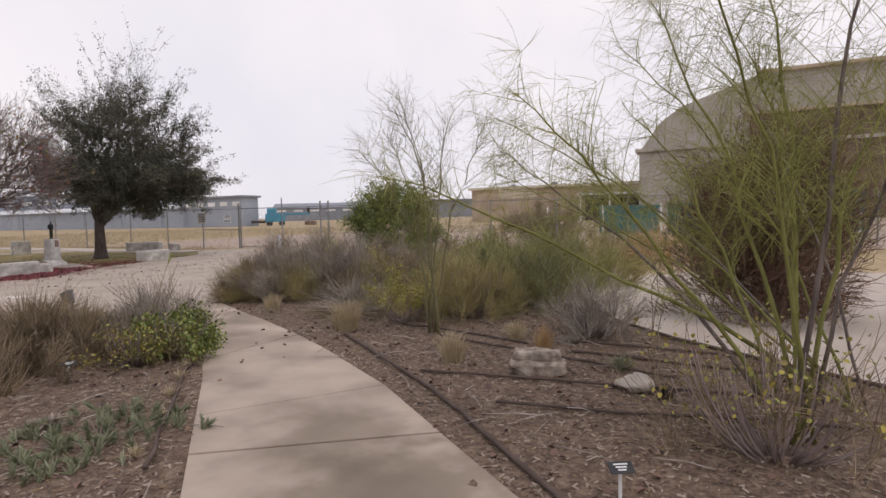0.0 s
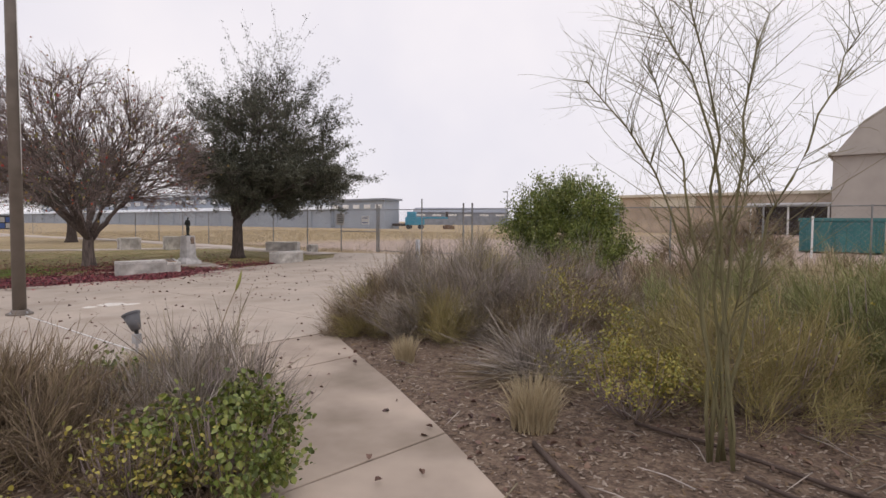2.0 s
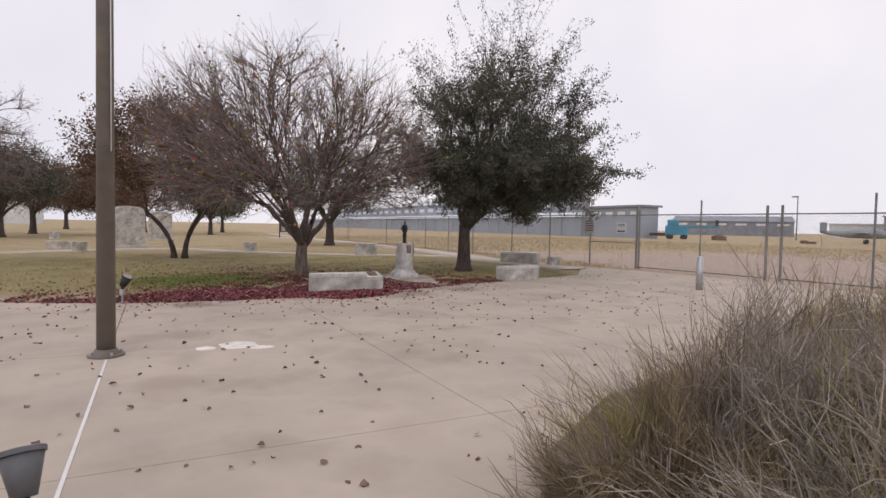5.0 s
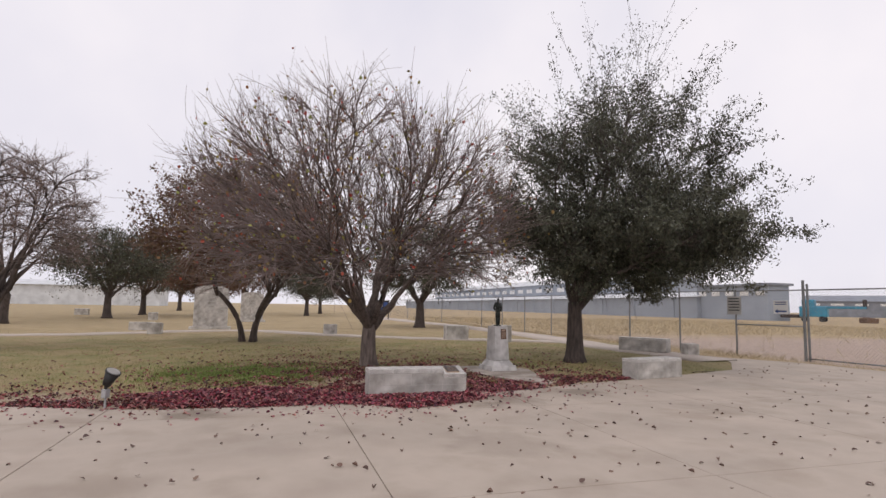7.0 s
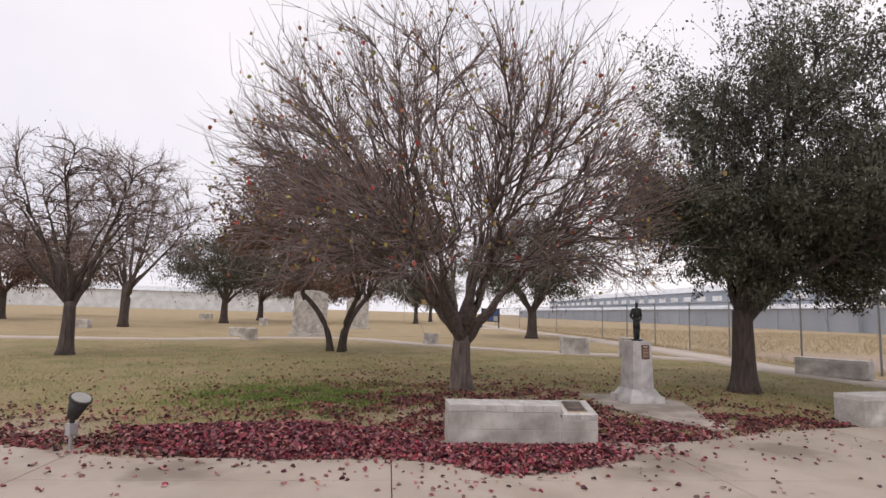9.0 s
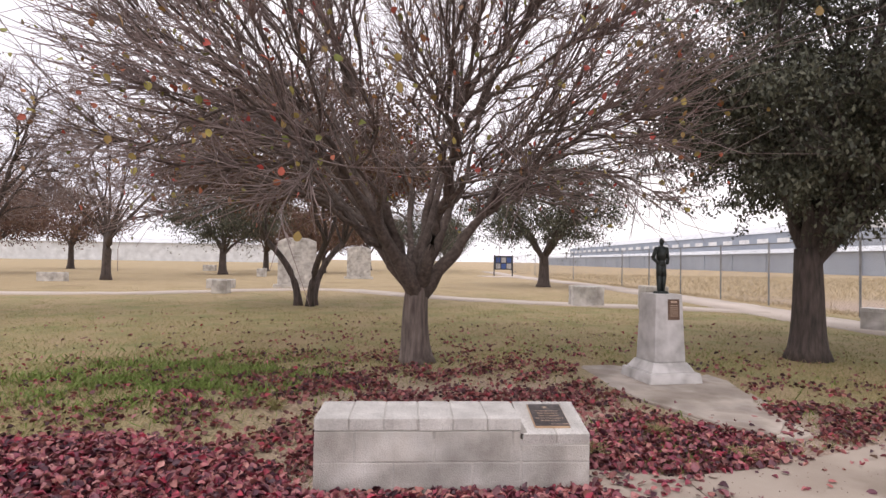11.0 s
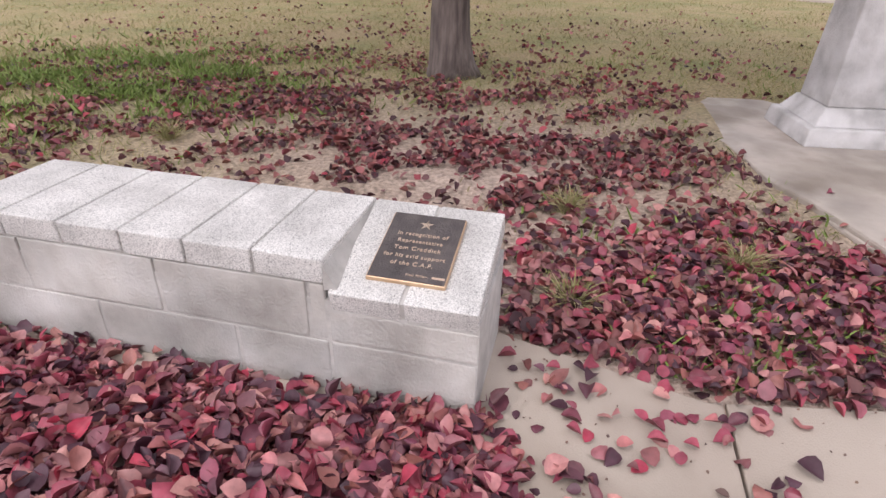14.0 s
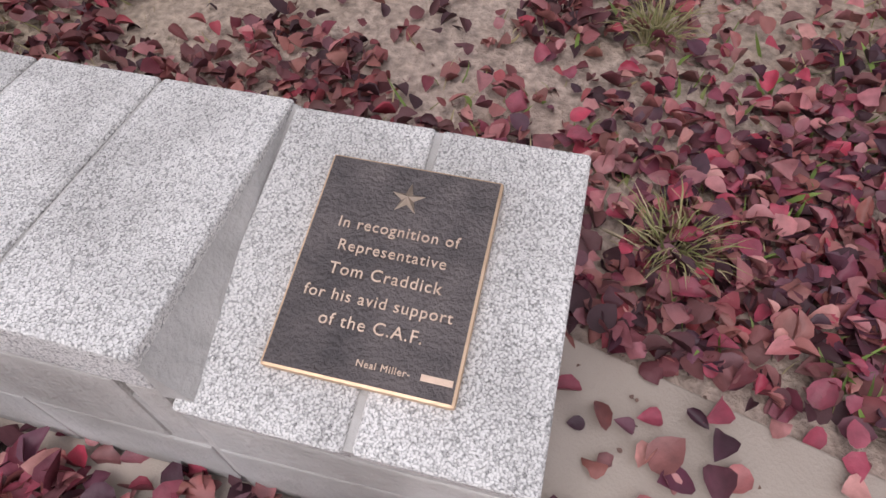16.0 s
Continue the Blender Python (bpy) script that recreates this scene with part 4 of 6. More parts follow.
# the grey shrubs beside the plaza
for k, (x, y, h, rx, ry, n) in enumerate(((-6.35, 9.75, 1.02, 0.75, 0.7, 14000), (-5.35, 9.75, 1.10, 0.8, 0.75, 14000), (-4.55, 10.2, 1.05, 0.8, 0.8, 10000), (-6.0, 10.9, 1.08, 0.95, 0.9, 10000),
                                          (-4.6, 11.4, 1.0, 0.9, 0.9, 3600), (-7.0, 11.6, 0.98, 0.8, 0.9, 3400))):
    brush("grey_shrub", "dense grey-brown dry shrub of fine upright stems", x, y, h, rx, ry, n, M_GREYSTEM, 0.0033, 60 + k, stems=110, mix=(M_BROWNSTEM, M_OLIVE)[k % 2], group="grey shrubs by the plaza", length=0.34, flat=0.6, out=0.75, lump=0.4)
brush("grey_shrub", "olive-brown skirt of dry shoots at the plaza corner", -6.45, 9.2, 0.62, 0.5, 0.45, 9000, M_BROWNSTEM, 0.0033, 66, stems=60, mix=M_OLIVE, group="grey shrubs by the plaza", length=0.42, flat=0.5, out=0.9, lump=0.5, z_low=0.0)
brush("olive_shrub", "olive-yellow broom-like shrub among the grey ones", -2.75, 9.5, 0.85, 0.6, 0.6, 5200, M_OLIVE, 0.0032, 71, tips=(M_YELLEAF, 900, 0.018, 0.4), flat=0.5)
brush("yellow_leaved_shrub", "sparse low shrub with fine yellow-green leaf sprays", -2.75, 8.05, 0.66, 0.5, 0.42, 520, M_BROWNSTEM, 0.0035, 76, tips=(M_YELLEAF, 7000, 0.017, 0.3), flat=0.4, lump=0.6, stems=24, length=0.3)
brush("yellow_leaved_shrub", "sparse low shrub with fine yellow-green leaf sprays", -4.0, 9.55, 0.85, 0.4, 0.36, 420, M_BROWNSTEM, 0.0035, 77, tips=(M_YELLEAF, 1500, 0.018, 0.5), flat=0.4, lump=0.6, stems=24, length=0.3)
brush("olive_shrub", "olive-yellow broom-like shrub under the thin tree", -2.1, 8.75, 0.9, 0.65, 0.6, 6000, M_OLIVE, 0.0032, 72, tips=(M_YELLEAF, 700, 0.018, 0.5), flat=0.5)
brush("green_broom_shrub", "fine-textured green broom shrub", -1.35, 9.8, 1.15, 0.85, 0.8, 8500, M_BROOM, 0.0035, 73, flat=0.5)
brush("green_broom_shrub", "fine-textured green broom shrub", -2.6, 10.6, 1.05, 1.0, 0.8, 6000, M_BROOM, 0.004, 74, flat=0.5)
brush("grey_green_shrub", "small grey-green rounded shrub in the mulch", -0.35, 8.0, 0.72, 0.42, 0.42, 2400, M_GREYSTEM, 0.0045, 75, flat=0.45)
tuft("fountain_grass", "large fountain of grey arching dead blades", -3.8, 8.6, 0.66, 0.9, 1500, M_GREYSTEM, 0.005, 0.3, 0.3, 80, upright=0.25, wild=0.95)
tuft("dead_stalk_clump", "long pale straight dead stalks leaning out of the clump", -3.85, 8.65, 0.9, 1.0, 34, M_GREYSTEM, 0.007, 0.2, 0.16, 79, upright=0.5, wild=0.8)
tuft("dead_blade_mat", "flattened mat of brown dead blades under the clump", -3.85, 8.45, 0.12, 1.0, 500, M_BROWNSTEM, 0.008, 0.25, 0.4, 78, upright=0.1)
tuft("straw_tuft", "upright tuft of pale straw grass", -3.2, 7.4, 0.44, 0.30, 700, M_STRAW, 0.005, 0.14, 0.25, 81, "straw tufts in the bed")
tuft("straw_tuft", "small tuft of pale straw grass", -5.05, 8.2, 0.34, 0.2, 320, M_STRAW, 0.005, 0.09, 0.25, 82, "straw tufts in the bed")
tuft("straw_tuft", "thin tuft of pale straw grass", -1.38, 6.5, 0.36, 0.24, 360, M_STRAW, 0.005, 0.1, 0.25, 83, "straw tufts in the bed")
tuft("orange_tuft", "narrow tuft of orange-tan grass", -0.62, 6.95, 0.36, 0.13, 260, M_ORANGE, 0.005, 0.07, 0.2, 84, "straw tufts in the bed")
tuft("straw_tuft", "low tuft of dry grass in the mulch", -1.1, 7.6, 0.25, 0.2, 220, M_STRAW, 0.005, 0.08, 0.3, 85, "straw tufts in the bed")
tuft("small_green_tuft", "small low grey-green tuft in the mulch", 0.12, 6.75, 0.16, 0.16, 200, M_SAGE, 0.006, 0.07, 0.3, 86)

# the bed beside the lamp pole
brush("brown_shrub", "brown dry grassy shrub beside the path", -5.25, 5.15, 0.62, 0.75, 0.6, 8000, M_BROWNSTEM, 0.004, 90, length=0.5, group="brown shrubs left bed", flat=0.35)
brush("brown_shrub", "brown dry grassy shrub beside the path", -5.0, 4.35, 0.45, 0.6, 0.5, 3000, M_BROWNSTEM, 0.005, 91, length=0.6, group="brown shrubs left bed", flat=0.35)
brush("brown_shrub", "grey-brown feathery shrub behind the green one", -4.75, 6.0, 0.66, 0.5, 0.45, 3600, M_GREYSTEM, 0.0045, 92, length=0.55, group="brown shrubs left bed", flat=0.35)
brush("leafy_green_shrub", "low leafy green shrub with yellowing tips", -4.05, 5.72, 0.5, 0.42, 0.34, 1200, M_OLIVE, 0.0035, 93, tips=(M_GREENLEAF, 3600, 0.032, 0.1), flat=0.6, lump=0.5)
brush("yellowing_shrub", "twiggy low shrub with yellow-green leaves", -4.25, 5.35, 0.46, 0.36, 0.3, 420, M_BROWNSTEM, 0.004, 94, tips=(M_YELLEAF, 900, 0.024, 0.2), flat=0.5, lump=0.5)
tuft("straw_tuft", "dry tuft with green base beside the plaza", -6.25, 6.35, 0.36, 0.38, 900, M_STRAW, 0.005, 0.2, 0.3, 95)
brush("leafy_green_shrub", "small leafy green sprout at the plaza edge", -6.15, 5.9, 0.34, 0.26, 0.25, 300, M_SAGE, 0.005, 96, tips=(M_GREENLEAF, 420, 0.034, 0.1), flat=0.4)
brush("groundcover", "low grey-green groundcover mat", -2.75, 3.95, 0.11, 0.5, 0.7, 5500, M_SAGE, 0.007, 97, stems=10, length=0.6, flat=0.3)
tuft("dead_rosette", "small dead grey rosette of pointed leaves", -3.25, 3.95, 0.13, 0.2, 46, M_GREYSTEM, 0.022, 0.04, 0.5, 98, category="plant")


def stalk():
    ob = thing("red_flower_stalk", "thin dry stalk with a red seed head", "plant", m=Matrix.Translation((-4.85, 6.0, -0.02)))
    g = Geo()
    g.tube(bez(np.zeros(3), np.array([0.0, 0.05, 0.5]), np.array([-0.03, 0.3, 0.92]), 7), np.linspace(0.005, 0.003, 7), 5)
    link("stem", g.mesh("stem", M_BROWNSTEM), ob)
    g = Geo()
    g.tube(bez(np.array([-0.028, 0.285, 0.89]), np.array([-0.03, 0.32, 0.95]), np.array([-0.035, 0.34, 1.03]), 5), (0.004, 0.011, 0.012, 0.009, 0.003), 6)
    link("seed_head", g.mesh("seed_head", M_PEARLEAF), ob, "dull red seed head")


stalk()


# thin green-barked trees
def palo(name, label, x, y, stems, hang, seed, twig_n, spray, bark=M_PALO, twig=M_PALOTW):
    """A green-barked tree of thin arching stems with hair-fine side shoots. stems: tips with start radius."""
    rng = np.random.default_rng(seed)
    ob = thing(name, label, "tree", m=Matrix.Translation((x, y, -0.03)))
    gw = Geo()
    for k, (tx, ty, tz, r, arch) in enumerate(stems):
        g = Geo()
        q = np.array([tx, ty, tz], float)
        b0 = np.array([rng.uniform(-0.08, 0.08), rng.uniform(-0.08, 0.08), 0.0])
        pts = bez(b0, np.array([q[0] * arch, q[1] * arch, max(tz, 1.0) * 0.75]), q, 12)
        pts[2:] += np.cumsum(rng.normal(size=(10, 3)) * 0.024, axis=0)
        g.tube(pts, np.linspace(r * 0.6, 0.003, 12), 6)
        link("stem", g.mesh("stem", M_BARK if k % 3 == 1 and bark is M_PALO else bark), ob)
        dd = np.gradient(pts, axis=0)
        for _ in range(twig_n):
            i = rng.integers(3, 11)
            s = rng.random()
            p = pts[i] * (1 - s) + pts[min(i + 1, 11)] * s
            d = dd[i] / np.linalg.norm(dd[i])
            side = rng.normal(size=3)
            side -= d * side.dot(d)
            side /= np.linalg.norm(side)
            ln = rng.uniform(0.25, 0.8) * (1.1 - i / 16)
            t = p + (d * 0.55 + side * 0.75 + np.array([0, 0, 0.25])) * ln
            c = bez(p, p + (d * 0.4 + side * 0.3) * ln, t, 5)
            gw.tube(c, np.linspace(0.0032, 0.0013, 5), 3)
            m = spray
            i2 = rng.integers(1, 5, m)
            b = c[i2]
            o = rng.normal(size=(m, 3)) * 0.5 + (d * 0.6 + np.array([0, 0, -hang]))
            o /= np.linalg.norm(o, axis=1)[:, None]
            e = b + o * rng.uniform(0.1, 0.32, m)[:, None]
            blades(gw, b, e, rng.normal(size=(m, 3)) * 0.03 + np.array([0, 0, 0.03 * hang]), np.full(m, 0.0022), rng)
    link("twig_crown", gw.mesh("twig_crown", twig), ob)["kind"] = "stuff"
    return ob


palo("thin_palo_tree", "thin leafless tree with several green-barked stems", -2.1, 7.65, [(-0.45, 0.05, 2.6, 0.022, 0.25), (-0.1, 0.4, 2.6, 0.023, 0.1), (0.45, 0.3, 2.35, 0.02, 0.2), (-0.6, -0.75, 2.2, 0.017, 0.3), (-0.6, -0.4, 2.3, 0.018, 0.25), (-0.15, -0.35, 2.7, 0.02, 0.15),
                                                                                       (0.2, -0.1, 1.7, 0.015, 0.2)], 0.05, 31, 26, 9, bark=M_PALOBR, twig=M_PALOBR)
palo("palo_verde_tree", "spreading green-barked desert tree with drooping fine twigs", 1.3, 5.5, [(-1.5, -0.6, 2.15, 0.030, 0.55), (-2.3, 0.9, 1.95, 0.028, 0.6), (-0.9, 0.6, 2.9, 0.028, 0.35), (-0.2, 0.9, 3.2, 0.035, 0.15),
                                                                                                (0.5, 0.2, 3.4, 0.03, 0.2), (-0.7, -0.9, 3.0, 0.026, 0.35), (0.9, 0.9, 2.9, 0.03, 0.4), (0.9, -0.4, 2.6, 0.024, 0.4), (-1.2, 1.6, 2.3, 0.026, 0.45), (-0.3, 0.4, 2.6, 0.02, 0.2)],
     0.7, 32, 40, 22)
palo("palo_verde_tree", "low arching green-barked stems beside the larger desert tree", 1.75, 6.3, [(-3.0, 1.0, 2.35, 0.024, 0.55), (-2.3, 1.7, 2.1, 0.022, 0.55), (-2.7, 0.2, 1.75, 0.02, 0.5), (-1.6, 0.2, 2.6, 0.022, 0.4), (-1.0, 1.2, 2.7, 0.02, 0.4), (-2.75, -1.7, 1.66, 0.034, 0.6)],
     0.7, 38, 32, 18)
palo("sapling", "leafless sapling of a few thin stems", 0.3, 8.0, [(-0.12, 0.1, 1.15, 0.009, 0.2), (0.1, 0.05, 1.2, 0.009, 0.2), (0.22, -0.1, 0.95, 0.008, 0.3)], 0.0, 33, 5, 2, bark=M_BARK, twig=M_TWIG)
brush("brown_conifer_shrub", "tall dense brown shrub with drooping dead foliage", 1.45, 9.7, 2.6, 0.8, 0.8, 16000, M_RUSTLEAF, 0.009, 35, stems=40, length=0.14, flat=0.3, out=1.4, z_low=0.02)
brush("bed_undergrowth", "tangle of thin yellow-leaved twigs under the desert tree", 1.15, 5.2, 0.75, 0.75, 0.6, 700, M_BROWNSTEM, 0.004, 36, tips=(M_YELLEAF, 420, 0.03, 0.2), flat=0.4, length=0.5)

# the rounded evergreen
tree("evergreen_shrub", "rounded glossy evergreen shrub behind the grey shrubs", (-5.95, 13.6), 0.05, 0.35, (0, 0, 1.28), (1.1, 1.1, 1.0), (9, 80, 500, 1500), 59000, M_BARK, M_BROOM, M_GREENLEAF, 0.048, 37, 0.7, 0.3,
     stems=3, bottom=-0.9, leaf_spread=0.05, twig_r=0.004)
for k, (x, y, h, r, m_) in enumerate(((-3.5, 13.2, 0.8, 1.2, M_BROWNSTEM), (-1.2, 12.4, 0.9, 1.0, M_OLIVE), (-2.3, 15.5, 0.75, 1.3, M_STRAW), (-4.2, 16.5, 0.7, 1.3, M_BROWNSTEM), (-7.6, 13.6, 0.75, 0.9, M_BROWNSTEM), (-8.0, 15.8, 0.6, 0.9, M_STRAW),
                                      (-0.3, 17.5, 0.9, 1.4, M_ORANGE), (-2.5, 20.0, 0.8, 1.4, M_BROWNSTEM), (-6.0, 18.5, 0.7, 1.5, M_BROWNSTEM))):
    brush("rough_grass_shrub", "rough tan grass and weeds behind the bed", x, y, h, r, r, 2600, m_, 0.007, 100 + k, stems=20, group="rough grass behind the bed", length=0.5, flat=0.45)
brush("leafless_shrub", "wide low leafless grey-brown shrub", -6.0, 27.0, 1.8, 2.0, 1.3, 5200, M_BROWNSTEM, 0.014, 120, stems=60, length=0.3, flat=0.6, out=0.7)


# ---- bed details ----
def tube_thing(name, label, category, pts, r, material, sides=8):
    g = Geo()
    p = np.array(pts, float)
    g.tube(p, np.full(len(p), r), sides)
    return tagged(link(name, g.mesh(name, material)), label, category)


def along(a, b, n, wob, z, seed):
    rng = np.random.default_rng(seed)
    t = np.linspace(0, 1, n)[:, None]
    p = np.array(a) * (1 - t) + np.array(b) * t
    w = np.cumsum(rng.normal(size=n)) * wob
    w -= np.linspace(w[0], w[-1], n)
    d = np.array([b[1] - a[1], a[0] - b[0]])
    p = p + (d / np.linalg.norm(d))[None] * w[:, None]
    return np.concatenate([p, np.full((n, 1), z)], 1)


edge_pts = np.concatenate([along((-3.05, 7.15), (-1.19, 5.62), 12, 0.006, 0.012, 1), along((-1.19, 5.62), (0.13, 4.3), 10, 0.006, 0.012, 2)[1:], along((0.13, 4.3), (1.3, 2.4), 8, 0.006, 0.012, 3)[1:]])
tube_thing("drip_hose", "brown drip hose laid along the path edge", "hose", edge_pts, 0.016, M_HOSE)
for k, (a, b) in enumerate((((-1.5, 6.05), (1.6, 6.35)), ((-1.95, 7.45), (0.6, 6.55)), ((-0.6, 5.5), (2.1, 5.9)), ((-0.4, 7.15), (1.7, 6.9)), ((-2.7, 7.9), (-0.9, 7.35)), ((-0.5, 7.6), (0.9, 7.5)))):
    tube_thing("drip_hose", "dark drip hose lying on the mulch", "hose", along(a, b, 14, 0.012, 0.008, 10 + k), 0.012, M_HOSE)
tube_thing("soil_edging", "dark metal edging between bed and walkway", "edging", np.array([(-0.25, 8.95, 0.01), (0.5, 8.05, 0.012), (1.3, 7.35, 0.012), (2.25, 6.63, 0.012), (3.5, 5.83, 0.012)]), 0.018, M_HOSE)


def log_block():
    ob = thing("split_log", "weathered grey split log lying on the mulch", "log", m=Matrix.Translation((-0.52, 6.38, -0.02)) @ Matrix.Rotation(0.25, 4, "Z"))
    for z, sx, sy, sz, dx in ((0.0, 0.46, 0.22, 0.13, 0.0), (0.12, 0.4, 0.14, 0.09, -0.02)):
        b = box(sx, sy, sz, (dx, 0, z), 0.03, 2)
        bmesh.ops.subdivide_edges(b, edges=b.edges[:], cuts=3, use_grid_fill=True)
        part("wood_half", rough(b, 0.035, 9, z * 30), M_LOG, ob)


log_block()


def stone(name, x, y, sx, sy, sz, label, material=M_STONE, seed=1):
    b = bmesh.new()
    bmesh.ops.create_icosphere(b, subdivisions=3, radius=0.5)
    bmesh.ops.transform(b, matrix=Matrix.Diagonal((sx, sy, sz, 1)), verts=b.verts)
    rough(b, 0.12 * sx, 4 / sx, seed)
    tagged(part(name, b, material, None, "", Matrix.Translation((x, y, sz * 0.25)), True), label, "stone")


stone("flat_stone", 0.3, 6.2, 0.3, 0.22, 0.14, "pale flat stone half sunk in the mulch", seed=3)
tuft("dead_clump", "dark dead clump of curled leaves beside the stone", 0.52, 6.05, 0.12, 0.16, 60, M_HOSE, 0.02, 0.06, 0.6, 130, category="plant")
stone("flat_stone", -3.0, 12.2, 0.5, 0.35, 0.2, "pale stone among the weeds behind the bed", seed=5)


def marker(x, y, turn, tilt, label):
    ob = thing("plant_marker", label, "sign", "plant markers", Matrix.Translation((x, y, -0.02)) @ Matrix.Rotation(turn, 4, "Z"))
    part("stake", box(0.018, 0.006, 0.17, (0, 0, 0), 0.002), M_WHITE, ob, "white stake")
    plate = part("plate", box(0.12, 0.07, 0.006, (0, 0, 0), 0.002), M_BLACK, ob, "black name plate", Matrix.Translation((0, -0.01, 0.165)) @ Matrix.Rotation(tilt, 4, "X"))
    for k in range(3):
        part("text_bar", box(0.07 - 0.015 * k, 0.008, 0.002, (0, 0.016 - 0.016 * k, 0.0055)), M_WHITE, plate)


marker(0.41, 4.42, 0.5, 0.5, "black plant name plate on a white stake in the mulch")
marker(-4.3, 4.75, 0.9, 0.3, "black plant name plate fallen low by the shrubs")


# ---- lamps ----
def light_pole():
    ob = thing("light_pole", "tall bronze-painted steel light pole bolted to the plaza", "lamp post", m=Matrix.Translation((-11.1, 6.72, 0)))
    part("base_plate", cone(0.165, 0.165, 0.022, (0, 0, 0.0), 24), M_POLE, ob)
    part("collar", cone(0.12, 0.10, 0.05, (0, 0, 0.022), 24), M_POLE, ob)
    part("shaft", cone(0.085, 0.06, 8.0, (0, 0, 0.03), 28), M_POLE, ob, smooth=True)
    for k in range(4):
        a = k * math.pi / 2 + 0.4
        part("bolt", cone(0.014, 0.012, 0.03, (0.138 * math.cos(a), 0.138 * math.sin(a), 0.02), 6), M_CONDUIT, ob)
    part("arm", box(0.9, 0.07, 0.07, (-0.45, 0, 7.9), 0.01), M_POLE, ob)
    part("lamp_head", box(0.6, 0.32, 0.12, (-1.0, 0, 7.88), 0.03), M_POLE, ob)
    g = Geo()
    g.tube(np.array([(0.075, 0.055, 2.0), (0.073, 0.055, 3.0), (0.076, 0.052, 4.0), (0.07, 0.05, 5.4)]), np.full(4, 0.006), 6)
    link("cable", g.mesh("cable", M_WHITE), ob, "thin white cable")


light_pole()


def uplight(x, y, turn, tilt, h, housing, label):
    ob = thing("flood_light", label, "lamp", "ground flood lights", Matrix.Translation((x, y, 0)) @ Matrix.Rotation(turn, 4, "Z"))
    part("stake", cone(0.014, 0.014, h, (0, 0, 0), 12), M_CONDUIT, ob, "galvanised conduit")
    part("junction_box", box(0.075, 0.06, 0.10, (0, 0, h * 0.55), 0.008, 2), M_CONDUIT, ob)
    part("elbow", cone(0.02, 0.02, 0.06, (0, 0, h - 0.01), 10), M_BLACK, ob)
    head = Matrix.Translation((0, 0, h + 0.05)) @ Matrix.Rotation(tilt, 4, "X")
    body = part("housing", cone(0.045, 0.082, 0.17, (0, 0, 0), 20), housing, ob, "", head, True)
    part("rim", cone(0.088, 0.088, 0.02, (0, 0, 0.165), 20), housing, body)
    part("lens", cone(0.074, 0.074, 0.006, (0, 0, 0.184), 20), M_SIGN, body, "frosted glass lens")


uplight(-7.35, 6.70, 5.0, 0.45, 0.19, M_LAMP, "grey flood light on a conduit stake at the plaza edge")
uplight(-15.18, 6.67, 2.6, 0.5, 0.22, M_BLACK, "small black flood light with pale lens at the lawn edge")


# ---- memorial benches ----
def block(sx, sy, sz, at, seed, bevel=0.004):
    b = box(sx, sy, sz, at, bevel, 2)
    return rough(b, 0.003, 14, seed)


